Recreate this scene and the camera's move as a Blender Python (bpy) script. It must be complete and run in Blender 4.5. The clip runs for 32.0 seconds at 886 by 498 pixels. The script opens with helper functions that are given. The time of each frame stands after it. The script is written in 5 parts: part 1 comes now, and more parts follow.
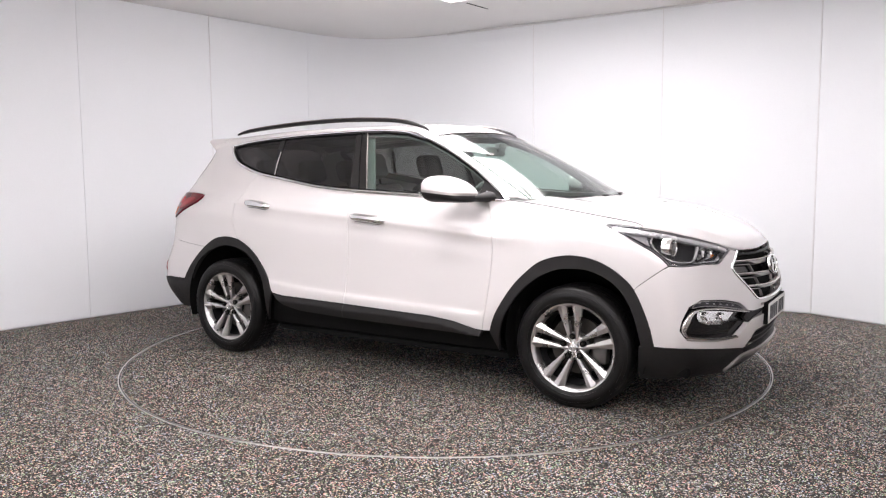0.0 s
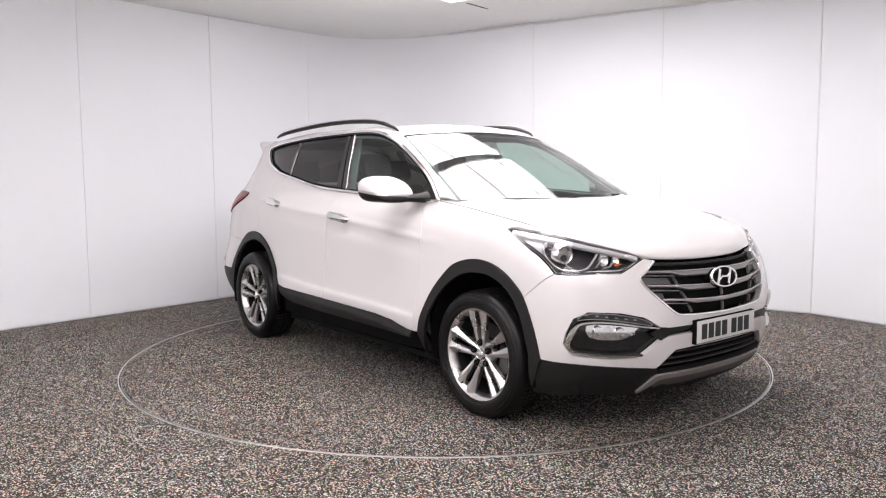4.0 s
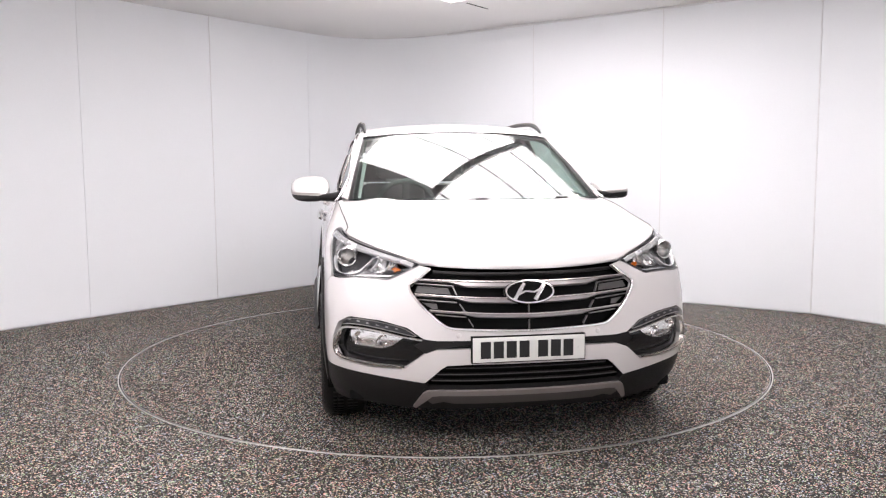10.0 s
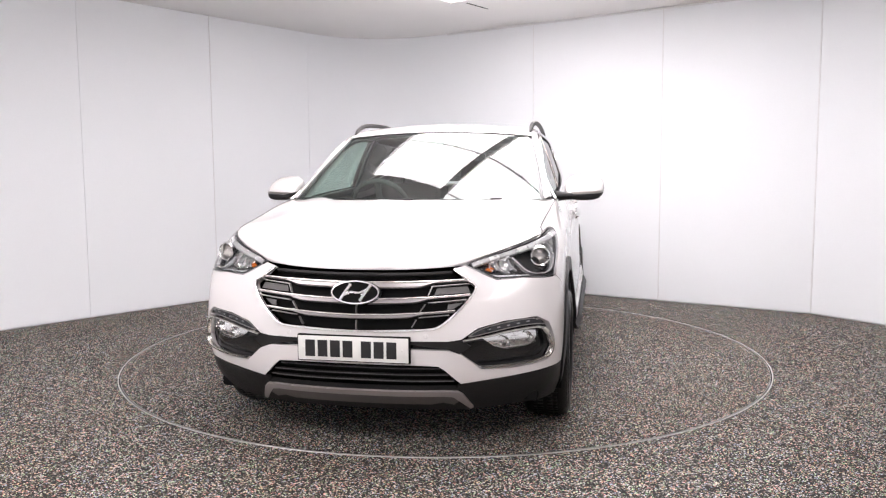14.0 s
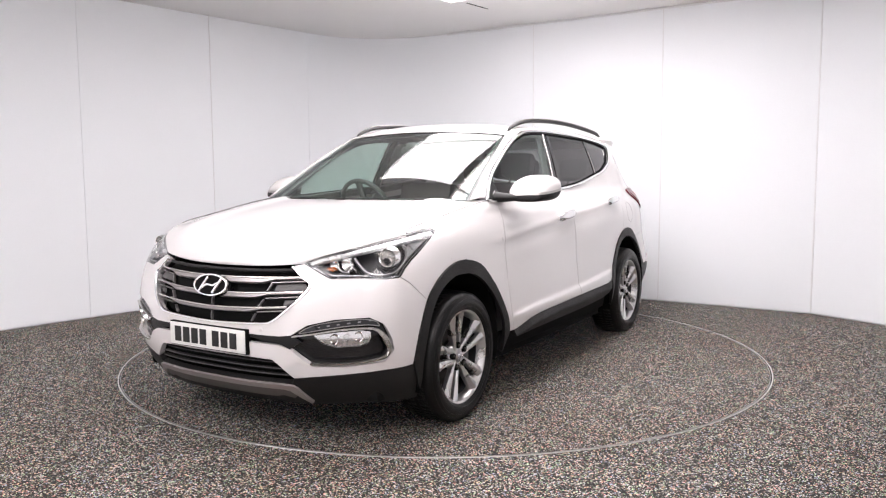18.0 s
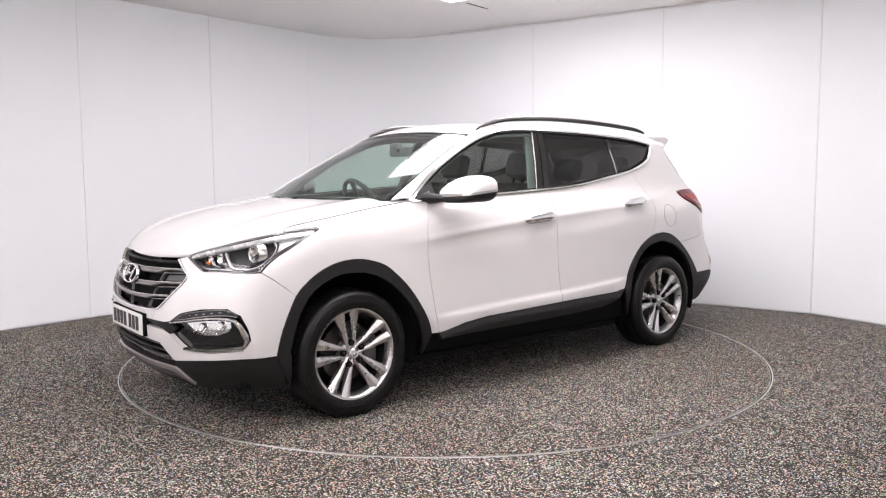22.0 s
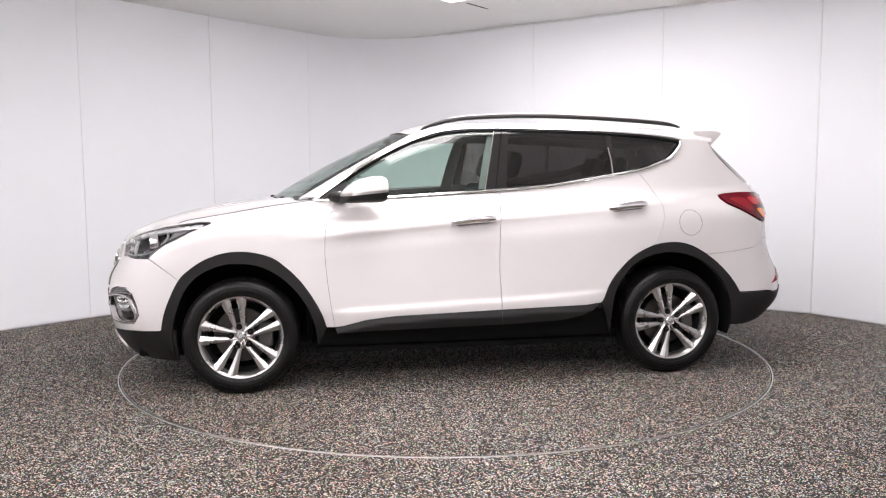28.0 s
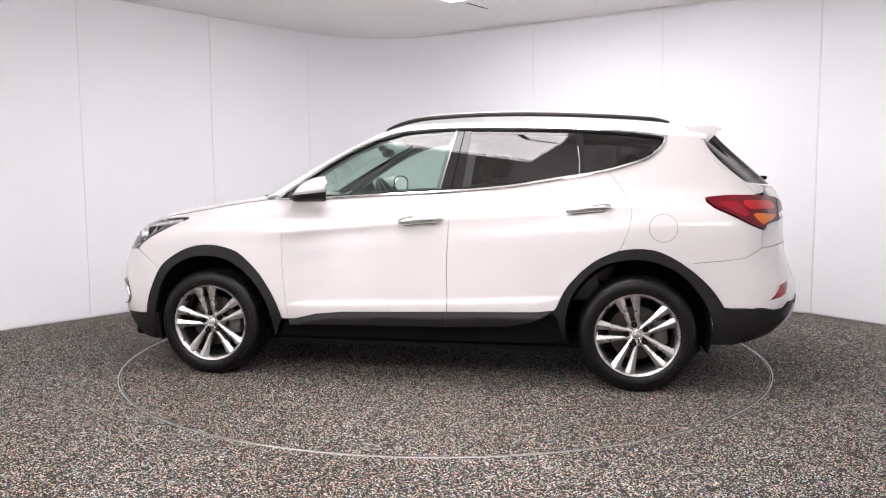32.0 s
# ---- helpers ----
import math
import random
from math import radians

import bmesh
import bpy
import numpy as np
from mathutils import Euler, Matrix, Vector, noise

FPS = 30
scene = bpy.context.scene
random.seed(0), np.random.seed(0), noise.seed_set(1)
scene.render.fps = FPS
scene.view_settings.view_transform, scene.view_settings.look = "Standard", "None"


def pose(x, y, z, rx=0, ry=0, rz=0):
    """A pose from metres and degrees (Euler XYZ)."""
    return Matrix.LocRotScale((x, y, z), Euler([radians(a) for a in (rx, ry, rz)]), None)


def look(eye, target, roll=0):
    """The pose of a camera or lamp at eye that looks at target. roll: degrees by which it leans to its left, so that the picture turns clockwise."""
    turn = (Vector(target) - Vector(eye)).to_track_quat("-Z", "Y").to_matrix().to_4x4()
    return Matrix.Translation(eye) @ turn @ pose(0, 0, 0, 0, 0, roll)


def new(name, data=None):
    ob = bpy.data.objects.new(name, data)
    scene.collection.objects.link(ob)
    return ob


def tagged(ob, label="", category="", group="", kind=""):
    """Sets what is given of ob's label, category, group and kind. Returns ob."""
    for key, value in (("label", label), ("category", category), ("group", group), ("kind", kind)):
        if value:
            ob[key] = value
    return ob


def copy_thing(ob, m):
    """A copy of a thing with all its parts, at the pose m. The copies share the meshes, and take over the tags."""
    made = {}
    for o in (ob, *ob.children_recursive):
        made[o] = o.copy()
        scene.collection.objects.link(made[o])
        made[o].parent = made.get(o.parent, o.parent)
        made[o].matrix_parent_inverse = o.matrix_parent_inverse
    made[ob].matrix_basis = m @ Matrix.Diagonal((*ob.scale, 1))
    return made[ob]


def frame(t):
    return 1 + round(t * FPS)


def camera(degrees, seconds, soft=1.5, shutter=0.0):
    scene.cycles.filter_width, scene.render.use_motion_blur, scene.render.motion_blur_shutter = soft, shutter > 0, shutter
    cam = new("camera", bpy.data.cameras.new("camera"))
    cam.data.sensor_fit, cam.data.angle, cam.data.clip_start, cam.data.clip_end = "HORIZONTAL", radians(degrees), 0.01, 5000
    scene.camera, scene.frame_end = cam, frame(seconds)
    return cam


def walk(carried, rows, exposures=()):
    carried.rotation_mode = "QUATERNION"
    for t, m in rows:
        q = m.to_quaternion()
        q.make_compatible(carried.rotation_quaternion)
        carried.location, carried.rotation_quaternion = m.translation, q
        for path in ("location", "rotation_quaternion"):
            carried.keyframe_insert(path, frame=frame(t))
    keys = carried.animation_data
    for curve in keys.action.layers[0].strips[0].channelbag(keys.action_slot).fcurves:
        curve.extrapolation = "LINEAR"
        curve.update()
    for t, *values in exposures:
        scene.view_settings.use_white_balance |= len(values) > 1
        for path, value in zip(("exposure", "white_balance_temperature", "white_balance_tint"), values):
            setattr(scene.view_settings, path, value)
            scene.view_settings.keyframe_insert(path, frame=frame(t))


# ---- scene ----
from mathutils.geometry import tessellate_polygon

SECONDS = 32.0

# ---- camera: stands still on a tripod outside the turntable ----
cam = camera(58.98, SECONDS, soft=1.2)
EYE = Vector((0.0, -5.686, 1.288))
TILT, YAW = radians(-5.495), radians(0.109)
AHEAD = Vector((-math.sin(YAW) * math.cos(TILT), math.cos(YAW) * math.cos(TILT), math.sin(TILT)))
STAND = look(EYE, EYE + AHEAD, -0.349)
walk(cam, [(0.0, STAND), (SECONDS, STAND)], exposures=[(0.0, 0.0, 6500, 17), (SECONDS, 0.0, 6500, 17)])

# ---- world and light ----
world = bpy.data.worlds.new("world")
scene.world = world
world.use_nodes = True
world.node_tree.nodes["Background"].inputs[0].default_value = (0.9, 0.95, 1.0, 1)
world.node_tree.nodes["Background"].inputs[1].default_value = 0.05
PANEL_GLOW = 8.2         # the ceiling's light boxes over the turntable
FILL_GLOW = 7.1          # added unseen fill boxes over and behind the camera
WALL_GLOW = 3.6          # small lights on the walls

# ---- materials ----
def material(name, colour=(0.5, 0.5, 0.5), rough=0.5, metal=0.0, coat=0.0, spec=0.5, alpha=None):
    m = bpy.data.materials.new(name)
    m.use_nodes = True
    b = m.node_tree.nodes["Principled BSDF"]
    b.inputs["Base Color"].default_value = (*colour, 1)
    b.inputs["Roughness"].default_value = rough
    b.inputs["Metallic"].default_value = metal
    b.inputs["Coat Weight"].default_value = coat
    b.inputs["Coat Roughness"].default_value = 0.03
    b.inputs["Specular IOR Level"].default_value = spec
    return m


def node(m, kind, **values):
    n = m.node_tree.nodes.new(kind)
    for key, value in values.items():
        n.inputs[key].default_value = value
    return n


def link(m, a, b):
    m.node_tree.links.new(a, b)


def shader(m):
    return m.node_tree.nodes["Principled BSDF"]


def ramp(m, stops, source, smooth=True):
    r = m.node_tree.nodes.new("ShaderNodeValToRGB")
    r.color_ramp.interpolation = "LINEAR" if smooth else "CONSTANT"
    while len(r.color_ramp.elements) < len(stops):
        r.color_ramp.elements.new(0.5)
    for e, (at, c) in zip(r.color_ramp.elements, stops):
        e.position, e.color = at, (*c, 1)
    link(m, source, r.inputs["Fac"])
    return r


def coords(m, scale=1.0, kind="Object"):
    c = m.node_tree.nodes.new("ShaderNodeTexCoord")
    mp = m.node_tree.nodes.new("ShaderNodeMapping")
    mp.inputs["Scale"].default_value = (scale, scale, scale) if not isinstance(scale, tuple) else scale
    link(m, c.outputs[kind], mp.inputs["Vector"])
    return mp.outputs["Vector"]


def vary(m, amount=0.06, scale=2.0, rough=0.1, bump=0.0, grain=300.0):
    """Uneven tone at two scales, uneven gloss and a fine relief."""
    b = shader(m)
    v = coords(m)
    big, fine = node(m, "ShaderNodeTexNoise", Scale=scale, Detail=4.0), node(m, "ShaderNodeTexNoise", Scale=grain, Detail=2.0)
    for n in (big, fine):
        link(m, v, n.inputs["Vector"])
    mix = m.node_tree.nodes.new("ShaderNodeMix")
    mix.data_type, mix.blend_type = "RGBA", "MULTIPLY"
    mix.inputs["Factor"].default_value = 1.0
    mix.inputs["A"].default_value = b.inputs["Base Color"].default_value
    lo, hi = 1 - amount, 1 + amount
    both = node(m, "ShaderNodeMath")
    both.operation = "ADD"
    half = node(m, "ShaderNodeMath")
    half.operation, half.inputs[1].default_value = "MULTIPLY", 0.5
    link(m, big.outputs["Fac"], both.inputs[0])
    link(m, fine.outputs["Fac"], both.inputs[1])
    link(m, both.outputs[0], half.inputs[0])
    r = ramp(m, [(0.3, (lo, lo, lo)), (0.7, (hi, hi, hi))], half.outputs[0])
    link(m, r.outputs["Color"], mix.inputs["B"])
    link(m, mix.outputs["Result"], b.inputs["Base Color"])
    if rough:
        base = b.inputs["Roughness"].default_value
        rr = node(m, "ShaderNodeMapRange")
        rr.inputs["To Min"].default_value, rr.inputs["To Max"].default_value = max(0.02, base - rough), min(1, base + rough)
        link(m, big.outputs["Fac"], rr.inputs["Value"])
        link(m, rr.outputs["Result"], b.inputs["Roughness"])
    if bump:
        bp = node(m, "ShaderNodeBump", Strength=bump, Distance=0.002)
        link(m, fine.outputs["Fac"], bp.inputs["Height"])
        link(m, bp.outputs["Normal"], b.inputs["Normal"])
    return m


def glass_material(name, tint, clear, rough=0.0, least=0.055):
    """Thin coated glass: mostly lets light through in its tint, and mirrors at its real strength."""
    m = bpy.data.materials.new(name)
    m.use_nodes = True
    t = m.node_tree
    t.nodes.clear()
    out = t.nodes.new("ShaderNodeOutputMaterial")
    see, gloss, mix, fres = (t.nodes.new(k) for k in ("ShaderNodeBsdfTransparent", "ShaderNodeBsdfGlossy", "ShaderNodeMixShader", "ShaderNodeLayerWeight"))
    see.inputs["Color"].default_value = (*[c * clear for c in tint], 1)
    gloss.inputs["Roughness"].default_value = rough
    fres.inputs["Blend"].default_value = 0.5
    power, scale_up, add = (t.nodes.new("ShaderNodeMath") for _ in range(3))
    power.operation, scale_up.operation, add.operation = "POWER", "MULTIPLY", "ADD"
    power.inputs[1].default_value, scale_up.inputs[1].default_value, add.inputs[1].default_value = 5.0, 0.94 - least, least
    t.links.new(fres.outputs["Facing"], power.inputs[0])
    t.links.new(power.outputs[0], scale_up.inputs[0])
    t.links.new(scale_up.outputs[0], add.inputs[0])
    t.links.new(add.outputs[0], mix.inputs[0])
    t.links.new(see.outputs[0], mix.inputs[1])
    t.links.new(gloss.outputs[0], mix.inputs[2])
    t.links.new(mix.outputs[0], out.inputs["Surface"])
    return m


def glow(name, colour, strength):
    m = material(name, colour, 0.5)
    shader(m).inputs["Emission Color"].default_value = (*colour, 1)
    shader(m).inputs["Emission Strength"].default_value = strength
    return m


def floor_material():
    m = material("speckled_floor", (0.15, 0.14, 0.13), 0.75, spec=0.3)
    b = shader(m)
    v = coords(m)
    chips = m.node_tree.nodes.new("ShaderNodeTexVoronoi")
    chips.inputs["Scale"].default_value = 185.0
    link(m, v, chips.inputs["Vector"])
    cut = m.node_tree.nodes.new("ShaderNodeSeparateColor")
    link(m, chips.outputs["Color"], cut.inputs["Color"])
    tone = ramp(m, [(0.0, (0.002, 0.002, 0.002)), (0.46, (0.010, 0.009, 0.009)), (0.58, (0.05, 0.047, 0.043)), (0.71, (0.22, 0.205, 0.19)), (0.84, (0.74, 0.70, 0.66))], cut.outputs["Red"], False)
    tint = ramp(m, [(0.0, (1.0, 1.0, 1.0)), (0.48, (1.40, 0.76, 0.74)), (0.62, (0.72, 1.16, 0.76)), (0.77, (0.76, 0.92, 1.32)), (0.90, (1.28, 1.02, 0.68))], cut.outputs["Green"], False)
    mix = m.node_tree.nodes.new("ShaderNodeMix")
    mix.data_type, mix.blend_type, mix.inputs["Factor"].default_value = "RGBA", "MULTIPLY", 1.0
    link(m, tone.outputs["Color"], mix.inputs["A"])
    link(m, tint.outputs["Color"], mix.inputs["B"])
    wear = node(m, "ShaderNodeTexNoise", Scale=0.9, Detail=5.0)
    link(m, v, wear.inputs["Vector"])
    wr = ramp(m, [(0.35, (0.80, 0.745, 0.70)), (0.65, (0.89, 0.89, 0.885))], wear.outputs["Fac"])
    mix2 = m.node_tree.nodes.new("ShaderNodeMix")
    mix2.data_type, mix2.blend_type, mix2.inputs["Factor"].default_value = "RGBA", "MULTIPLY", 1.0
    link(m, mix.outputs["Result"], mix2.inputs["A"])
    link(m, wr.outputs["Color"], mix2.inputs["B"])
    link(m, mix2.outputs["Result"], b.inputs["Base Color"])
    bp = node(m, "ShaderNodeBump", Strength=0.5, Distance=0.003)
    link(m, cut.outputs["Blue"], bp.inputs["Height"])
    link(m, bp.outputs["Normal"], b.inputs["Normal"])
    return m


FLOOR = floor_material()
WALL = vary(material("white_wall_paint", (0.86, 0.878, 0.902), 0.55, spec=0.35), 0.02, 0.8, 0.08, 0.05, 120)
SEAM = vary(material("wall_seam", (0.68, 0.69, 0.71), 0.6), 0.05, 3)
CEIL = vary(material("ceiling_paint", (0.88, 0.87, 0.86), 0.8), 0.03, 1.0, 0.05)
TRIM = vary(material("white_trim", (0.78, 0.78, 0.79), 0.45), 0.03, 4)
DARKBAR = material("light_box_bar", (0.03, 0.03, 0.03), 0.6)
STRIPGREY = material("grey_strip_paint", (0.55, 0.55, 0.55), 0.6)
GLOW = glow("light_box_skin", (1.0, 0.985, 0.97), PANEL_GLOW)
GLOW_FILL = glow("added_fill_skin", (1.0, 0.98, 0.965), FILL_GLOW)
GLOW_WALL = glow("wall_light_skin", (1.0, 0.98, 0.97), WALL_GLOW)
ALU = vary(material("brushed_aluminium", (0.62, 0.61, 0.60), 0.38, 1.0), 0.06, 5)
PAINT = vary(material("white_car_paint", (0.665, 0.636, 0.630), 0.30, coat=1.0), 0.004, 3.0, 0.0)
CLAD = vary(material("black_grained_plastic", (0.0105, 0.0097, 0.0097), 0.50, spec=0.28), 0.15, 6.0, 0.08, 0.25, 500)
GLOSSBLACK = vary(material("gloss_black", (0.008, 0.008, 0.009), 0.12, coat=0.25, spec=0.4), 0.1, 8, 0.03)
MATTBLACK = vary(material("matt_black", (0.006, 0.006, 0.006), 0.8, spec=0.1), 0.15, 8, 0.08)
CHROME = vary(material("chrome", (0.90, 0.90, 0.90), 0.10, 1.0), 0.04, 9, 0.04)
WARMCHROME = vary(material("warm_satin_chrome", (0.58, 0.555, 0.53), 0.26, 1.0), 0.05, 9, 0.05)
GRILLEBAND = vary(material("grille_satin_silver", (0.34, 0.318, 0.316), 0.34, 0.85), 0.06, 9, 0.06)
INSETGREY = vary(material("grille_inset_grey", (0.10, 0.095, 0.095), 0.5, 0.2), 0.08, 9, 0.06)
SATIN = vary(material("satin_silver", (0.43, 0.405, 0.395), 0.30, 1.0), 0.06, 9, 0.06)
ALLOY = vary(material("alloy_wheel_silver", (0.60, 0.587, 0.582), 0.28, 0.95, coat=0.15), 0.05, 9, 0.05)
# alloy coloured near black for the shade deep inside the wheel
SHADEALLOY = vary(material("alloy_inner_shade", (0.03, 0.03, 0.032), 0.5, 0.5), 0.08, 9, 0.06)
CALIPER = vary(material("cast_caliper_grey", (0.11, 0.105, 0.10), 0.5, 0.5), 0.12, 12)
STEEL = vary(material("brake_steel", (0.07, 0.065, 0.06), 0.45, 1.0), 0.2, 12)
RUBBER = vary(material("tyre_rubber", (0.004, 0.0037, 0.0037), 0.36, spec=0.28), 0.2, 10, 0.12, 0.3, 350)
DASH = vary(material("grey_dashboard_trim", (0.17, 0.17, 0.165), 0.7), 0.12, 6, 0.08)
CABIN = vary(material("dark_cabin_trim", (0.085, 0.085, 0.083), 0.7), 0.12, 6, 0.08)
SEATCLOTH = vary(material("dark_seat_leather", (0.048, 0.043, 0.041), 0.5), 0.12, 6, 0.1, 0.15)
BEIGE = vary(material("pale_grey_headlining", (0.36, 0.37, 0.36), 0.85), 0.04, 6)
GLASS_FRONT = glass_material("green_tinted_glass", (0.80, 0.95, 0.89), 0.88, 0.0, 0.10)
GLASS_SCREEN = glass_material("green_tinted_screen_glass", (0.80, 0.95, 0.89), 0.86, 0.0, 0.125)
GLASS_DARK = glass_material("dark_privacy_glass", (0.98, 0.91, 0.92), 0.17, 0.0, 0.088)
LENS = glass_material("clear_lamp_lens", (1, 1, 1), 0.96, 0.0, 0.035)
LAMPDARK = vary(material("lamp_dark_housing", (0.032, 0.032, 0.035), 0.3, 0.4), 0.1, 9)
LAMPGREY = vary(material("lamp_silver_bezel", (0.36, 0.36, 0.37), 0.30, 0.7), 0.08, 9)
REDLENS = vary(material("red_lamp_lens", (0.13, 0.003, 0.010), 0.14, coat=0.1), 0.08, 12, 0.03)
REDBRIGHT = vary(material("bright_red_lamp_bar", (0.46, 0.012, 0.018), 0.14, coat=0.3), 0.08, 12, 0.03)
REDMID = vary(material("mid_red_lamp_bar", (0.26, 0.007, 0.015), 0.14, coat=0.2), 0.08, 12, 0.03)
AMBER = vary(material("amber_lens", (0.72, 0.17, 0.015), 0.15, coat=0.4), 0.08, 12, 0.03)
PLATE = vary(material("white_number_plate", (0.70, 0.70, 0.67), 0.35), 0.02, 9)
LAMPSILVER = vary(material("lamp_bright_silver", (0.62, 0.62, 0.63), 0.26, 0.55), 0.05, 9)
SKIDSHADE = vary(material("shaded_silver_plastic", (0.12, 0.110, 0.106), 0.40, 0.4), 0.06, 9, 0.06)
SKID = vary(material("silver_painted_plastic", (0.34, 0.31, 0.30), 0.34, 0.5), 0.06, 9, 0.06)
PILLARBLACK = vary(material("gloss_black_film", (0.012, 0.011, 0.011), 0.03, spec=0.7), 0.1, 8, 0.01)
MIRRORGREY = vary(material("grey_mirror_plastic", (0.21, 0.21, 0.205), 0.5), 0.08, 8, 0.05)
INK = material("black_ink", (0.01, 0.01, 0.01), 0.5)


# ---- small building helpers ----
def part(name, bm, mat, parent=None, label="", smooth=True):
    """Links a bmesh as one mesh object under a thing or a part."""
    me = bpy.data.meshes.new(name)
    bm.to_mesh(me)
    bm.free()
    for m in (mat if isinstance(mat, (list, tuple)) else [mat]):
        me.materials.append(m)
    if smooth:
        me.shade_smooth()
    if "true_normal" in me.attributes:
        flat = np.zeros(len(me.vertices) * 3)
        me.attributes["true_normal"].data.foreach_get("vector", flat)
        me.normals_split_custom_set_from_vertices(flat.reshape(-1, 3).tolist())
        me.attributes.remove(me.attributes["true_normal"])
    ob = new(name, me)
    if parent is not None:
        ob.parent = parent
    return tagged(ob, label=label) if label else ob


def sharpen(bm, degrees=35):
    for e in bm.edges:
        if len(e.link_faces) == 2 and e.calc_face_angle(0) > radians(degrees):
            e.smooth = False
    return bm


def box_into(bm, lo, hi, bevel=0.0, m=None):
    made = bmesh.ops.create_cube(bm, size=1.0)["verts"]
    for v in made:
        v.co = Vector([lo[i] + (hi[i] - lo[i]) * (v.co[i] + 0.5) for i in range(3)])
    if bevel:
        edges = list({e for v in made for e in v.link_edges})
        out = bmesh.ops.bevel(bm, geom=edges, offset=bevel, segments=2, affect="EDGES", profile=0.5)
        made = list({v for f in out["faces"] for v in f.verts} | {v for v in made if v.is_valid})
    if m is not None:
        bmesh.ops.transform(bm, matrix=m, verts=[v for v in made if v.is_valid])
    return made


def box(lo, hi, bevel=0.0, m=None):
    bm = bmesh.new()
    box_into(bm, lo, hi, bevel, m)
    return sharpen(bm)


def lathe(profile, steps=48, axis="y", closed=False):
    """Turns (radius, along) pairs about an axis."""
    bm = bmesh.new()
    rings = []
    for k in range(steps):
        a = 2 * math.pi * k / steps
        c, s = math.cos(a), math.sin(a)
        ring = []
        for r, h in profile:
            p = {"y": (r * c, h, r * s), "z": (r * c, r * s, h), "x": (h, r * c, r * s)}[axis]
            ring.append(bm.verts.new(p))
        rings.append(ring)
    n = len(profile)
    for k in range(steps):
        a, b = rings[k], rings[(k + 1) % steps]
        for i in range(n if closed else n - 1):
            j = (i + 1) % n
            bm.faces.new((a[i], a[j], b[j], b[i]))
    bmesh.ops.remove_doubles(bm, verts=bm.verts, dist=1e-6)
    bmesh.ops.recalc_face_normals(bm, faces=bm.faces)
    return sharpen(bm)


def tube(points, radius, sides=8, flat=1.0, taper=None, up=(0, 0, 1)):
    """A round or flattened bar along a line of points."""
    bm = bmesh.new()
    pts = [Vector(p) for p in points]
    rings = []
    for i, p in enumerate(pts):
        d = (pts[min(i + 1, len(pts) - 1)] - pts[max(i - 1, 0)]).normalized()
        side = d.cross(Vector(up)).normalized()
        top = side.cross(d).normalized()
        r = radius * (taper[i] if taper else 1)
        rings.append([bm.verts.new(p + side * (r * math.cos(2 * math.pi * k / sides)) + top * (r * flat * math.sin(2 * math.pi * k / sides))) for k in range(sides)])
    for a, b in zip(rings, rings[1:]):
        for k in range(sides):
            bm.faces.new((a[k], a[(k + 1) % sides], b[(k + 1) % sides], b[k]))
    bm.faces.new(rings[0][::-1])
    bm.faces.new(rings[-1])
    bmesh.ops.recalc_face_normals(bm, faces=bm.faces)
    return sharpen(bm, 50)


def mirrored(bm):
    out = bm.copy()
    true = out.verts.layers.float_vector.get("true_normal")
    for v in out.verts:
        v.co.y = -v.co.y
        if true:
            n = v[true]
            v[true] = Vector((n.x, -n.y, n.z))
    bmesh.ops.reverse_faces(out, faces=out.faces)
    return out


def pchip(xs, ys):
    """A smooth curve through a few knots that never overshoots."""
    xs, ys = np.array(xs, float), np.array(ys, float)
    if xs[0] > xs[-1]:
        xs, ys = xs[::-1], ys[::-1]
    h, d = np.diff(xs), np.diff(ys) / np.diff(xs)
    m = np.zeros_like(ys)
    m[0], m[-1] = d[0], d[-1]
    for i in range(1, len(xs) - 1):
        if d[i - 1] * d[i] > 0:
            w1, w2 = 2 * h[i] + h[i - 1], h[i] + 2 * h[i - 1]
            m[i] = (w1 + w2) / (w1 / d[i - 1] + w2 / d[i])

    def f(x):
        x = np.asarray(x, float)
        k = np.clip(np.searchsorted(xs, x) - 1, 0, len(xs) - 2)
        t = (np.clip(x, xs[0], xs[-1]) - xs[k]) / h[k]
        y = (2 * t**3 - 3 * t**2 + 1) * ys[k] + (t**3 - 2 * t**2 + t) * h[k] * m[k] + (-2 * t**3 + 3 * t**2) * ys[k + 1] + (t**3 - t**2) * h[k] * m[k + 1]
        return y + np.where(x < xs[0], (x - xs[0]) * m[0], 0) + np.where(x > xs[-1], (x - xs[-1]) * m[-1], 0)
    return f


def rounded(points, per=6, closed=True):
    """A smooth line through a few corners."""
    pts = [np.array(p, float) for p in points]
    n, out = len(pts), []
    for i in range(n if closed else n - 1):
        p0, p1, p2, p3 = (pts[(i + k) % n] if closed else pts[min(max(i + k, 0), n - 1)] for k in (-1, 0, 1, 2))
        for k in range(per):
            t = k / per
            out.append(tuple(0.5 * (2 * p1 + (p2 - p0) * t + (2 * p0 - 5 * p1 + 4 * p2 - p3) * t * t + (3 * p1 - p0 - 3 * p2 + p3) * t**3)))
    if not closed:
        out.append(tuple(pts[-1]))
    return out


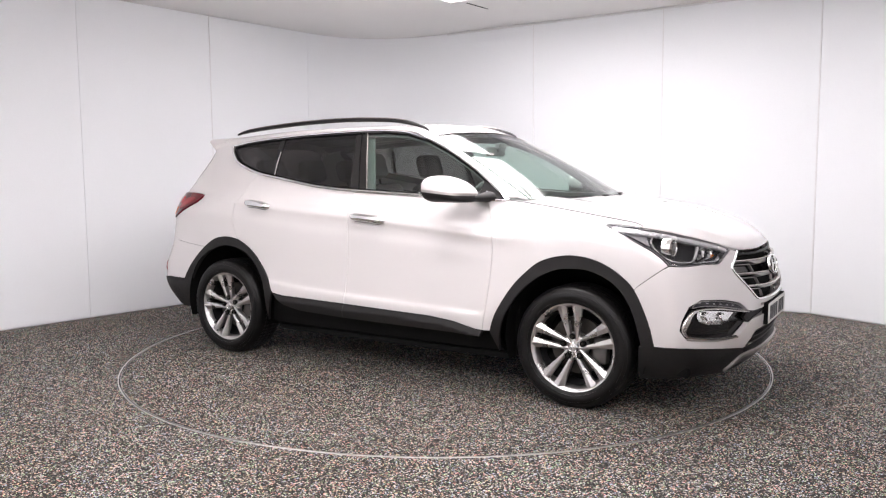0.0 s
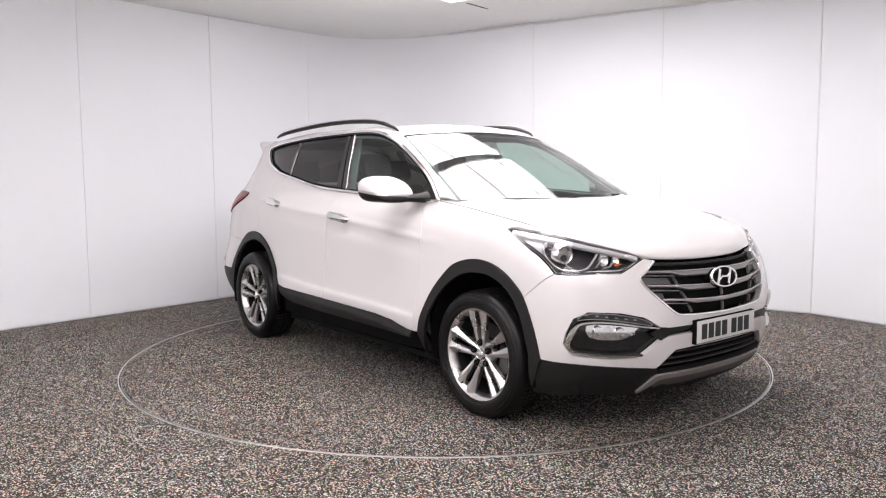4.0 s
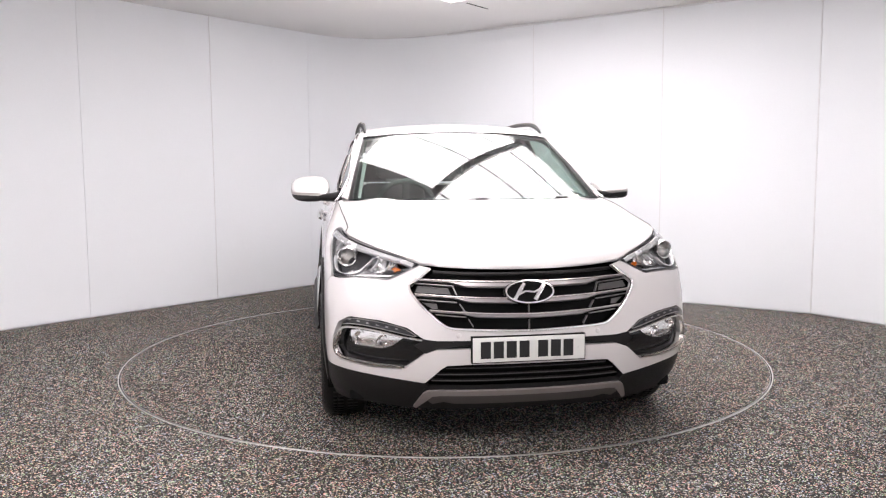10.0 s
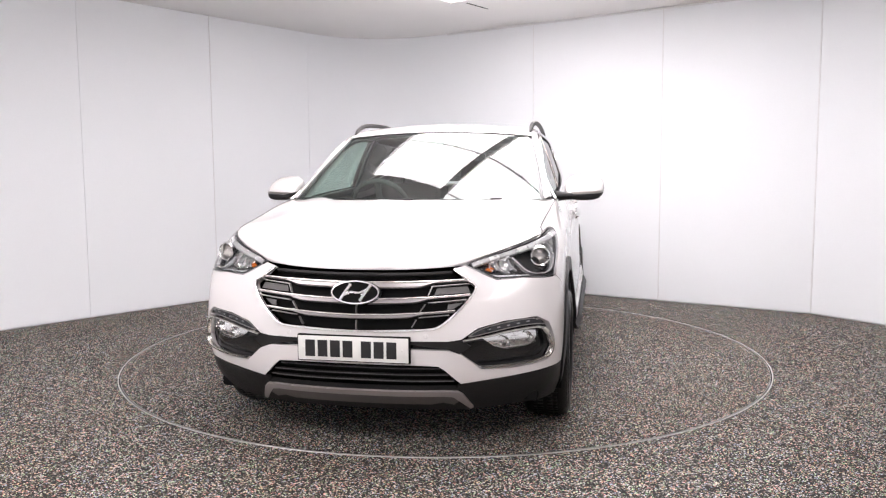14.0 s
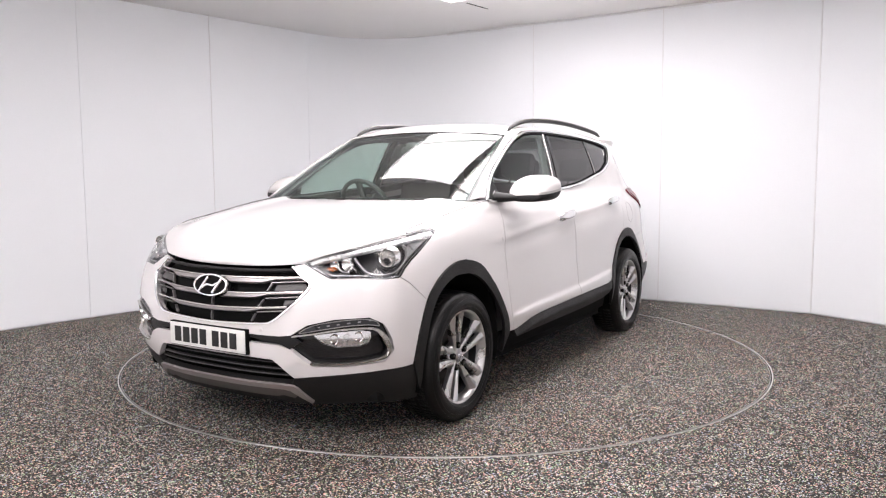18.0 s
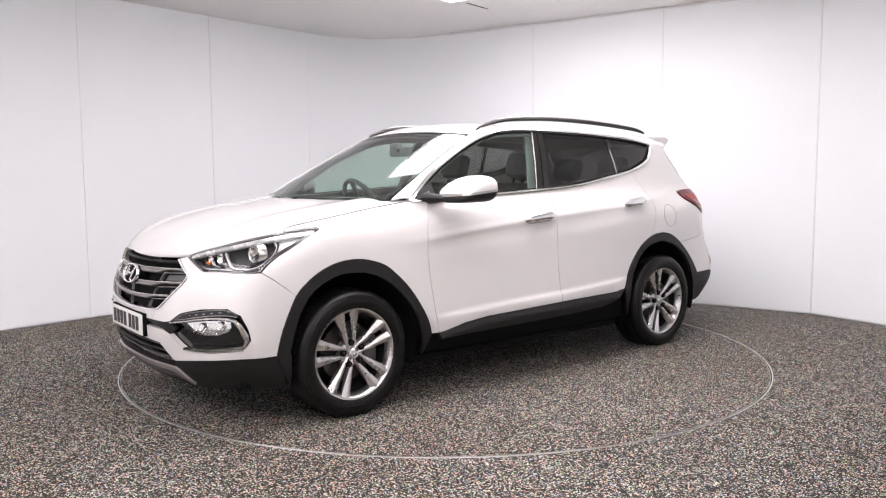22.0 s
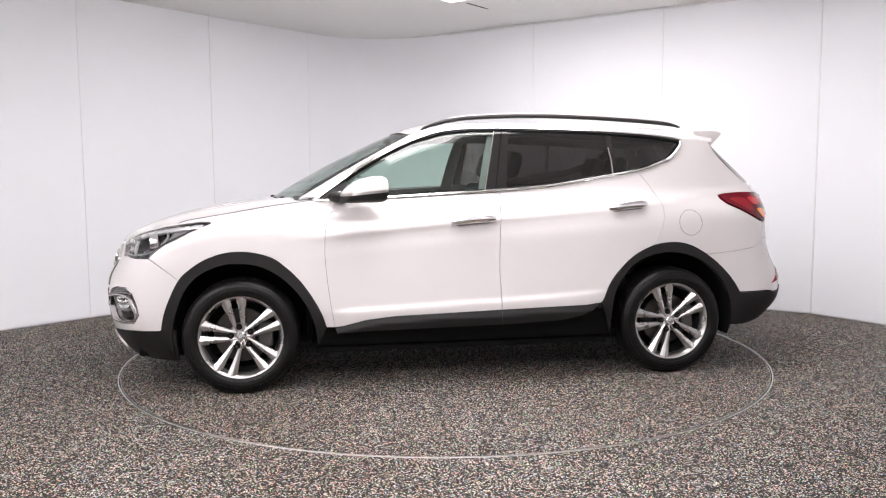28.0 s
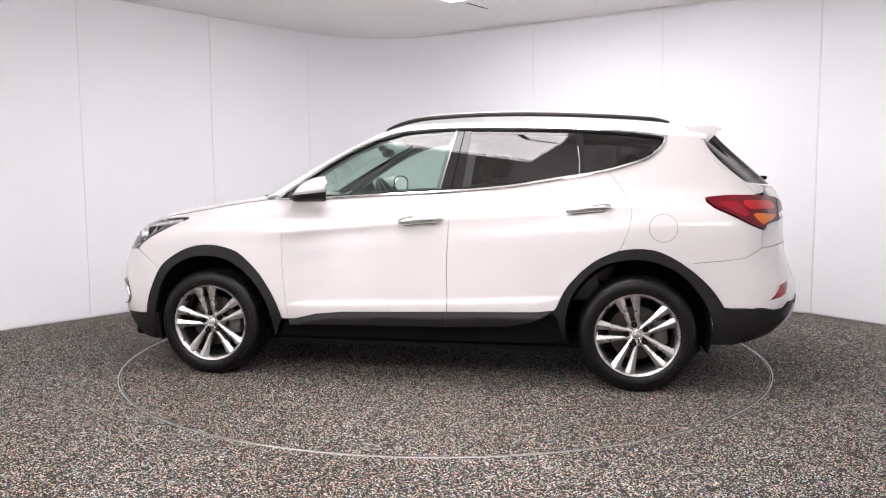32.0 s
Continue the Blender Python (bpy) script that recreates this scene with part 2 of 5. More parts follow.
def clip_cell(poly, x0, x1, y0, y1):
    for axis, limit, keep in ((0, x0, 1), (0, x1, -1), (1, y0, 1), (1, y1, -1)):
        out, n = [], len(poly)
        for i in range(n):
            a, b = poly[i], poly[(i + 1) % n]
            da, db = (a[axis] - limit) * keep, (b[axis] - limit) * keep
            if da >= 0:
                out.append(a)
            if (da > 0 > db) or (da < 0 < db):
                t = da / (da - db)
                out.append((a[0] + (b[0] - a[0]) * t, a[1] + (b[1] - a[1]) * t))
        poly = out
        if len(poly) < 3:
            return []
    return poly


def inside(poly, x, y):
    hit = False
    for i in range(len(poly)):
        (x0, y0), (x1, y1) = poly[i - 1], poly[i]
        if (y0 > y) != (y1 > y) and x < x0 + (y - y0) / (y1 - y0) * (x1 - x0):
            hit = not hit
    return hit


def sheet(poly, surface, off=0.0, step=0.03, lip=0.012, centre=(0, 0, 0.7)):
    """A panel cut from a surface by an outline in its own two directions, with a folded edge and true normals."""
    area = sum(poly[i - 1][0] * poly[i][1] - poly[i][0] * poly[i - 1][1] for i in range(len(poly)))
    poly = list(poly) if area > 0 else list(poly)[::-1]
    tris = []
    for ids in tessellate_polygon([[Vector((p[0], p[1], 0)) for p in poly]]):
        tri = [poly[i] for i in ids]
        turn = (tri[1][0] - tri[0][0]) * (tri[2][1] - tri[0][1]) - (tri[2][0] - tri[0][0]) * (tri[1][1] - tri[0][1])
        tris.append(tri if turn > 0 else tri[::-1])
    us, vs = [p[0] for p in poly], [p[1] for p in poly]
    u0, v0 = math.floor(min(us) / step), math.floor(min(vs) / step)
    keys, uv, faces = {}, [], []

    def add(cell):
        ids = []
        for p in cell:
            k = (round(p[0] * 1e4), round(p[1] * 1e4))
            if k not in keys:
                keys[k] = len(uv)
                uv.append((k[0] / 1e4, k[1] / 1e4))
            if not ids or (ids[-1] != keys[k] and ids[0] != keys[k]):
                ids.append(keys[k])
        if len(set(ids)) == len(ids) >= 3:
            faces.append(ids)
    for i in range(u0, math.ceil(max(us) / step)):
        a0, a1 = i * step, (i + 1) * step
        strips = [c for c in (clip_cell(t, a0, a1, -9, 9) for t in tris) if c]
        edges = [(poly[k - 1], poly[k]) for k in range(len(poly)) if min(poly[k - 1][0], poly[k][0]) <= a1 and max(poly[k - 1][0], poly[k][0]) >= a0]
        for j in range(v0, math.ceil(max(vs) / step)):
            b0, b1 = j * step, (j + 1) * step
            if any(min(p[1], q[1]) <= b1 and max(p[1], q[1]) >= b0 for p, q in edges):
                for strip in strips:
                    cell = clip_cell(strip, -9, 9, b0, b1)
                    if cell:
                        add(cell)
            elif inside(poly, (a0 + a1) / 2, (b0 + b1) / 2):
                add([(a0, b0), (a1, b0), (a1, b1), (a0, b1)])
    uv = np.array(uv)
    e = min(0.004, step * 0.2)
    p = surface(uv[:, 0], uv[:, 1])
    du = surface(uv[:, 0] + e, uv[:, 1]) - surface(uv[:, 0] - e, uv[:, 1])
    dv = surface(uv[:, 0], uv[:, 1] + e) - surface(uv[:, 0], uv[:, 1] - e)
    nrm = np.cross(du, dv)
    nrm /= np.linalg.norm(nrm, axis=1)[:, None] + 1e-12
    flip = np.median(np.sum(nrm * (p - np.array(centre)), axis=1)) < 0
    if flip:
        nrm = -nrm
    p = p + nrm * off
    bm = bmesh.new()
    true = bm.verts.layers.float_vector.new("true_normal")
    verts = [bm.verts.new(q) for q in p]
    for v, n in zip(verts, nrm):
        v[true] = Vector(n)
    for ids in faces:
        try:
            bm.faces.new([verts[k] for k in (ids[::-1] if flip else ids)])
        except ValueError:
            pass
    if lip:
        bm.verts.index_update()
        low = {}
        rim = [x for x in bm.edges if len(x.link_faces) == 1]
        for x in rim:
            for v in x.verts:
                if v not in low:
                    n = Vector(nrm[v.index])
                    low[v] = (bm.verts.new(v.co), bm.verts.new(v.co - n * lip))
        for x in rim:
            loop = x.link_loops[0]
            a, b = low[loop.vert], low[loop.link_loop_next.vert]
            bm.faces.new((b[0], a[0], a[1], b[1]))
    bmesh.ops.delete(bm, geom=[v for v in bm.verts if not v.link_faces], context="VERTS")
    return bm


def ribbon(path, surface, width, high, off=0.0, closed=False, centre=(0, 0, 0.7)):
    """A rounded strip that lies along a line on a surface."""
    uv = np.array(path, float)
    e = 0.004
    p = surface(uv[:, 0], uv[:, 1])
    nrm = np.cross(surface(uv[:, 0] + e, uv[:, 1]) - surface(uv[:, 0] - e, uv[:, 1]), surface(uv[:, 0], uv[:, 1] + e) - surface(uv[:, 0], uv[:, 1] - e))
    nrm /= np.linalg.norm(nrm, axis=1)[:, None] + 1e-12
    if np.median(np.sum(nrm * (p - np.array(centre)), axis=1)) < 0:
        nrm = -nrm
    n = len(p)
    if closed:
        tan = np.roll(p, -1, 0) - np.roll(p, 1, 0)
    else:
        tan = np.gradient(p, axis=0)
    side = np.cross(tan, nrm)
    side /= np.linalg.norm(side, axis=1)[:, None] + 1e-12
    w = np.broadcast_to(np.asarray(width, float), (n,))
    bm = bmesh.new()
    rings = []
    for i in range(n):
        ring = []
        for a, b in ((-0.5, -0.5), (-0.5, 0.55), (-0.3, 1.0), (0.3, 1.0), (0.5, 0.55), (0.5, -0.5)):
            ring.append(bm.verts.new(p[i] + nrm[i] * (off + high * b) + side[i] * (w[i] * a)))
        rings.append(ring)
    for i in range(n if closed else n - 1):
        a, b = rings[i], rings[(i + 1) % n]
        for k in range(6):
            bm.faces.new((a[k], a[(k + 1) % 6], b[(k + 1) % 6], b[k]))
    if not closed:
        bm.faces.new(rings[0][::-1])
        bm.faces.new(rings[-1])
    bmesh.ops.recalc_face_normals(bm, faces=bm.faces)
    return sharpen(bm, 40)


def thing(name, label, category, group=""):
    return tagged(new(name), label, category, group)


# ---- the room: white panelled walls on a bent line, round corner at the back ----
HIGH = 2.885
LEFT_FOOT, LEFT_END = Vector((-3.71, 0.75)), Vector((-1.50, 3.41))
RIGHT_END, RIGHT_KINK = Vector((0.05, 3.50)), Vector((3.32, 1.34))
CORNER = Vector((-0.87, 4.12))


def wall_line():
    """The foot of the wall, from the near end on one side, round the back corner, to the other."""
    pts = [Vector((-2.6, -7.2)), Vector((-4.3, -4.8)), Vector((-4.55, -1.9)), Vector((-4.15, -0.35)), LEFT_FOOT]
    pts += [LEFT_FOOT.lerp(LEFT_END, k / 6) for k in range(1, 7)]
    for k in range(1, 12):
        t = k / 12
        pts.append(LEFT_END * (1 - t) ** 2 + CORNER * 2 * t * (1 - t) + RIGHT_END * t * t)
    pts += [RIGHT_END.lerp(RIGHT_KINK, k / 8) for k in range(9)]
    pts += [Vector((3.70, 0.74)), Vector((4.20, -0.4)), Vector((4.55, -1.9)), Vector((4.3, -4.8)), Vector((2.6, -7.2))]
    return pts


def along(pts, n_per_metre=16):
    out = []
    for a, b in zip(pts, pts[1:]):
        n = max(1, round((b - a).length * n_per_metre))
        out += [a.lerp(b, k / n) for k in range(n)]
    return out + [pts[-1]]


WALL_LINE = along(wall_line())


def nearest(p):
    return min(range(len(WALL_LINE)), key=lambda i: (WALL_LINE[i] - Vector(p)).length)


SEAMS = [(-4.3, -4.8), (-4.5, -3.0), (-4.45, -1.4), (-4.1, -0.2), (-3.23, 1.34), (-2.37, 2.38), (-1.53, 3.38), (0.97, 2.89), (2.13, 2.12), (3.32, 1.34), (3.9, 0.3), (4.4, -1.3), (4.5, -3.0), (4.3, -4.8)]


def wall_panel(i0, i1, name, parent):
    """One board of the wall between two seams, 40 mm thick, its long edges slightly eased."""
    bm = bmesh.new()
    pts = WALL_LINE[i0:i1 + 1]
    rows = []
    for k, p in enumerate(pts):
        a, b = pts[max(k - 1, 0)], pts[min(k + 1, len(pts) - 1)]
        d = (b - a).normalized()
        out = Vector((-d.y, d.x))
        q = p + d * (0.0015 if k == 0 else -0.0015 if k == len(pts) - 1 else 0)
        ease = 0.002 if k in (0, len(pts) - 1) else 0.0
        inner = q + out * ease
        rows.append([bm.verts.new((*inner, 0.012)), bm.verts.new((*inner, HIGH - 0.004)), bm.verts.new((*(q + out * 0.04), HIGH - 0.004)), bm.verts.new((*(q + out * 0.04), 0.012))])
    for a, b in zip(rows, rows[1:]):
        for k in range(4):
            bm.faces.new((a[k], a[(k + 1) % 4], b[(k + 1) % 4], b[k]))
    bm.faces.new(rows[0])
    bm.faces.new(rows[-1][::-1])
    bmesh.ops.recalc_face_normals(bm, faces=bm.faces)
    return part(name, sharpen(bm, 30), WALL, parent)


def build_room():
    wall = tagged(new("wall_north"), "smooth white painted wall of tall boards with fine joints", "wall", kind="structure")
    cuts = [0] + [nearest(p) for p in SEAMS] + [len(WALL_LINE) - 1]
    for a, b in zip(cuts, cuts[1:]):
        if b > a:
            wall_panel(a, b, "wall_board", wall)
    # backing behind the joints
    bm = bmesh.new()
    rows = []
    for k, p in enumerate(WALL_LINE):
        a, b = WALL_LINE[max(k - 1, 0)], WALL_LINE[min(k + 1, len(WALL_LINE) - 1)]
        d = (b - a).normalized()
        out = Vector((-d.y, d.x))
        rows.append([bm.verts.new((*(p + out * w), z)) for w, z in ((0.012, -0.05), (0.012, HIGH + 0.05), (0.12, HIGH + 0.05), (0.12, -0.05))])
    for a, b in zip(rows, rows[1:]):
        for k in range(4):
            bm.faces.new((a[k], a[(k + 1) % 4], b[(k + 1) % 4], b[k]))
    bmesh.ops.recalc_face_normals(bm, faces=bm.faces)
    part("backing", bm, SEAM, wall, smooth=False)
    # raised cover strips on the joints that show as ridges
    for at, wide in (((3.32, 1.34), 0.012), ((2.13, 2.12), 0.009), ((0.97, 2.89), 0.007), ((-2.37, 2.38), 0.007)):
        i = nearest(at)
        p, d = WALL_LINE[i], (WALL_LINE[i + 1] - WALL_LINE[i - 1]).normalized()
        m = Matrix.Translation((p.x, p.y, 0)) @ Matrix.Rotation(math.atan2(d.y, d.x), 4, "Z")
        part("joint_strip", box((-wide / 2, -0.005, 0.013), (wide / 2, 0.003, HIGH - 0.006), 0.002, m), TRIM, wall)
    # the trim under the ceiling, along the straight run on one side
    i0, i1 = nearest(RIGHT_END), nearest(RIGHT_KINK)
    path = [(*(WALL_LINE[i] + Vector((-0.005, -0.008))), HIGH - 0.012) for i in range(i0, i1 + 1, 4)]
    tagged(part("trim", tube(path, 0.011, 6), TRIM), "thin white trim under the ceiling", "trim", kind="structure")
    bar = part("trim", box((-0.974, 1.60, -0.006), (-0.962, 1.95, -0.001), 0.001), DARKBAR)
    bar.matrix_basis = Matrix.Translation((0, 0, HIGH)) @ Matrix.Rotation(radians(-37.0), 4, "Z") @ Matrix.Rotation(radians(-1.0), 4, "Z")
    tagged(bar, "thin dark joint strip on the ceiling", "trim", kind="structure")
    # wall that closes the room behind the camera
    a, b = WALL_LINE[0], WALL_LINE[-1]
    tagged(part("wall_south", box((a.x - 0.2, a.y - 0.1, -0.05), (b.x + 0.2, a.y, HIGH + 0.05), 0.004), WALL, smooth=False), "plain white wall that closes the room", "wall", kind="structure")


RING = 2.228


def build_floor():
    bm = bmesh.new()
    n = 192
    inner = [bm.verts.new((RING * math.cos(2 * math.pi * k / n), RING * math.sin(2 * math.pi * k / n), 0)) for k in range(n)]
    mid = [bm.verts.new((3.4 * math.cos(2 * math.pi * k / n), 3.4 * math.sin(2 * math.pi * k / n), 0)) for k in range(n)]
    outer = [bm.verts.new((12 * math.cos(2 * math.pi * k / n), 12 * math.sin(2 * math.pi * k / n), 0)) for k in range(n)]
    sunk = [bm.verts.new((v.co.x, v.co.y, -0.04)) for v in inner]
    for a, b in ((inner, mid), (mid, outer), (sunk, inner)):
        for k in range(n):
            bm.faces.new((a[k], b[k], b[(k + 1) % n], a[(k + 1) % n]))
    bmesh.ops.recalc_face_normals(bm, faces=bm.faces)
    tagged(part("floor", bm, FLOOR, smooth=False), "grey speckled carpet floor with coloured flecks", "floor", kind="structure")
    # thin metal edge let into the floor round the turntable
    ring = lathe([(RING - 0.001, 0.0008), (RING + 0.001, 0.0022), (RING + 0.005, 0.0022), (RING + 0.0065, 0.0006)], 192, "z")
    tagged(part("trim", ring, ALU), "thin pale metal edging ring let into the floor", "trim", kind="structure")
    # the turntable: a round platform flush with the floor
    table = thing("turntable", "round turntable covered in grey speckled carpet, flush with the floor", "turntable")
    bm = bmesh.new()
    disc = [bm.verts.new((r * math.cos(2 * math.pi * k / n), r * math.sin(2 * math.pi * k / n), z)) for r, z in ((RING - 0.012, 0.0), (RING - 0.012, -0.04)) for k in range(n)]
    bm.faces.new(disc[:n])
    for k in range(n):
        bm.faces.new((disc[k], disc[n + k], disc[n + (k + 1) % n], disc[(k + 1) % n]))
    bmesh.ops.recalc_face_normals(bm, faces=bm.faces)
    part("platform", bm, FLOOR, table, smooth=False)
    part("edge_band", lathe([(RING - 0.0118, -0.03), (RING - 0.0118, 0.0012), (RING - 0.0095, 0.0012), (RING - 0.0095, -0.03)], 192, "z"), ALU, table, "thin pale metal rim")
    return table


# two light boxes under the ceiling, side by side with a dark strip between, turned like the walls
BOX_TURN = -37.0


RECESS = 0.07
BOXES = [(-1.06, 0.046, (-0.25, 0.57, 1.22, 1.53), GLOW), (0.145, 1.64, (-2.15, -1.56, -1.05, -0.25, 0.57, 1.22, 1.53), GLOW)]
# unseen boxes added to brighten the car's near side, walls and floor
FILL_BOXES = [(-1.2, 1.0, (-5.9, -5.0, -4.1), GLOW_FILL), (2.2, 3.4, (-4.6, -3.7, -2.8), GLOW_FILL), (4.5, 5.0, (-3.0, -1.8), GLOW_FILL)]
TURN = Matrix.Rotation(radians(BOX_TURN), 4, "Z")


def build_ceiling():
    """A flat ceiling with openings for the sunk light boxes."""
    loops = [[Vector((9 * math.cos(a), -1.5 + 9 * math.sin(a), 0)) for a in np.linspace(0, 2 * math.pi, 25)[:-1]]]
    for x0, x1, cuts, _ in BOXES:
        loops.append([TURN @ Vector(c) for c in ((x0, cuts[0], 0), (x0, cuts[-1], 0), (x1, cuts[-1], 0), (x1, cuts[0], 0))])
    flat = [p for loop in loops for p in loop]
    bm = bmesh.new()
    verts = [bm.verts.new((p.x, p.y, HIGH)) for p in flat]
    for ids in tessellate_polygon(loops):
        bm.faces.new([verts[i] for i in ids])
    i = len(loops[0])
    for loop in loops[1:]:
        low = verts[i:i + 4]
        top = [bm.verts.new((v.co.x, v.co.y, HIGH + RECESS + 0.02)) for v in low]
        for k in range(4):
            bm.faces.new((low[k], low[(k + 1) % 4], top[(k + 1) % 4], top[k]))
        i += 4
    tagged(part("ceiling", bm, CEIL, smooth=False), "plain pale grey painted ceiling", "ceiling", kind="structure")


def light_box(x0, x1, cuts, skin_material, drop=0.0):
    """A glowing skin sunk into the ceiling, or a deeper added fill box hung under it, with dark cross bars; cuts run
    along it.
    """
    light = thing("light_box", "large flat glowing ceiling panel with thin grey cross bars, some unseen and added as fill", "ceiling light", "ceiling light boxes")
    light.matrix_basis = Matrix.Translation((0, 0, HIGH - 0.042 if drop else HIGH + RECESS)) @ TURN
    part("lid", box((x0 - 0.03, cuts[0] - 0.03, 0.022), (x1 + 0.03, cuts[-1] + 0.03, 0.04)), CEIL, light, smooth=False)
    for y0, y1 in zip(cuts, cuts[1:]):
        part("skin", box((x0 + 0.004, y0 + 0.011, -0.010 - drop), (x1 - 0.004, y1 - 0.011, 0.012)), skin_material, light, smooth=False)
    for y in cuts[1:-1]:
        part("bar", box((x0 + 0.004, y - 0.0105, -0.018 - drop), (x1 - 0.004, y + 0.0105, 0.012), 0.002), STRIPGREY, light)


def wall_light(x, y, z, turn, wide, high):
    m = Matrix.Translation((x, y, z)) @ Matrix.Rotation(radians(turn), 4, "Z")
    light = thing("wall_light", "bright white rectangular light panel on the wall", "wall light", "wall lights")
    light.matrix_basis = m
    part("frame", box((-wide / 2 - 0.02, 0.0, -high / 2 - 0.02), (wide / 2 + 0.02, 0.05, high / 2 + 0.02), 0.005), TRIM, light)
    part("skin", box((-wide / 2, -0.006, -high / 2), (wide / 2, -0.001, high / 2)), GLOW_WALL, light, smooth=False)


def build_lights():
    for row in BOXES:
        light_box(*row)
    for row in FILL_BOXES:
        light_box(*row, drop=0.22)
    strip = thing("light_strip", "grey strip between the ceiling light boxes", "strip")
    strip.matrix_basis = Matrix.Translation((0, 0, HIGH)) @ TURN
    part("strip_face", box((0.047, -0.25, -0.012), (0.144, 1.53, -0.003), 0.003), STRIPGREY, strip)
    for z, high in ((0.87, 0.09), (1.52, 0.44)):
        wall_light(-3.39, -6.08, z, 125.3, 0.48, high)


build_room()
table = build_floor()
build_ceiling()
build_lights()


# ---- the car: axes x ahead, y to its left, z up; origin on the ground between the axles ----
car = thing("car", "white five-door family SUV with black lower cladding, parked on the turntable", "car")

PROFILE = pchip((0.15, 0.27, 0.36, 0.45, 0.6, 0.75, 0.88, 0.96, 1.03, 1.08, 1.12, 1.16, 1.20, 1.30, 1.42, 1.50, 1.56, 1.64),
                (0.86, 0.905, 0.925, 0.938, 0.928, 0.915, 0.908, 0.901, 0.884, 0.858, 0.826, 0.794, 0.780, 0.748, 0.708, 0.677, 0.650, 0.562))
PANE = pchip((1.08, 1.16, 1.30, 1.42, 1.50, 1.56, 1.64), (0.816, 0.791, 0.746, 0.704, 0.672, 0.645, 0.56))
NARROW = pchip((0.2, 0.8, 0.95, 1.05, 1.14, 1.3, 1.6), (0.0, 0.0, 0.001, 0.012, 0.045, 0.065, 0.07))
SWELL = pchip((0.55, 0.75, 0.9, 1.0, 1.1, 1.2, 1.3, 1.4, 1.5, 1.6, 1.73), (0.0, 0.020, 0.033, 0.028, 0.021, 0.008, -0.011, -0.030, -0.034, -0.024, 0.0))
LEAN = pchip((0.2, 1.0, 1.2, 1.5, 1.6), (0.045, 0.05, 0.06, 0.055, 0.05))
LEVELS = (0.15, 0.22, 0.35, 0.5, 0.65, 0.8, 0.9, 1.0, 1.12)
NOSE = [pchip(LEVELS, v) for v in (
    (2.04, 2.125, 2.210, 2.228, 2.222, 2.185, 2.14, 2.025, 1.80),       # y 0
    (2.03, 2.115, 2.200, 2.218, 2.210, 2.168, 2.12, 2.005, 1.78),       # y 0.26
    (1.985, 2.065, 2.145, 2.172, 2.155, 2.095, 2.05, 1.93, 1.70),       # y 0.50
    (1.84, 1.90, 1.980, 2.020, 2.005, 1.960, 1.89, 1.76, 1.60),       # turning
    (1.68, 1.73, 1.840, 1.910, 1.900, 1.850, 1.74, 1.54, 1.42))]      # corner
REARS = (0.2, 0.3, 0.45, 0.55, 0.8, 1.0, 1.15, 1.25, 1.48, 1.6)
TAIL = [pchip(REARS, v) for v in (
    (-1.88, -1.97, -2.08, -2.10, -2.02, -2.00, -1.99, -1.92, -1.74, -1.66),   # corner
    (-2.02, -2.10, -2.23, -2.24, -2.16, -2.15, -2.13, -2.04, -1.81, -1.71),   # turning in
    (-2.16, -2.21, -2.33, -2.34, -2.27, -2.25, -2.22, -2.12, -1.87, -1.76),   # y 0.35
    (-2.18, -2.24, -2.37, -2.38, -2.31, -2.28, -2.24, -2.14, -1.89, -1.78))]  # middle


def flank(x, z):
    """Half width of the body."""
    y = PROFILE(z)
    front, back = np.clip((x - 0.2) / 0.8, 0, None), np.clip((-x - 0.9) / 0.8, 0, None)
    return y - NARROW(z) * front**2 - LEAN(z) * back**2


def swell(x, z):
    """The wing's upper edge, drawn in over the wheel and out towards the windscreen."""
    up, down = np.clip((z - 1.190 + 0.148 * x) / 0.075, 0, 1), np.clip((1.32 - z) / 0.13, 0, 1)
    return SWELL(np.clip(x, 0.56, 1.72)) * up * up * (3 - 2 * up) * down


def spline(knots, values, at):
    """Cubic through knots that need not be even."""
    k = np.array(knots)
    v = np.array(values)
    m = np.zeros_like(v)
    m[1:-1] = (v[2:] - v[:-2]) / (k[2:] - k[:-2])[:, None]
    m[0], m[-1] = (v[1] - v[0]) / (k[1] - k[0]), (v[-1] - v[-2]) / (k[-1] - k[-2])
    i = np.clip(np.searchsorted(k, at) - 1, 0, len(k) - 2)
    h = (k[i + 1] - k[i])[:, None]
    t = ((at - k[i]) / (k[i + 1] - k[i]))[:, None]
    return (2 * t**3 - 3 * t**2 + 1) * v[i] + (t**3 - 2 * t**2 + t) * h * m[i] + (-2 * t**3 + 3 * t**2) * v[i + 1] + (t**3 - t**2) * h * m[i + 1]


CELL = 0.03
S_AT = np.arange(-0.30, 6.01, CELL)
Z_AT = np.arange(0.09, 1.70, CELL)


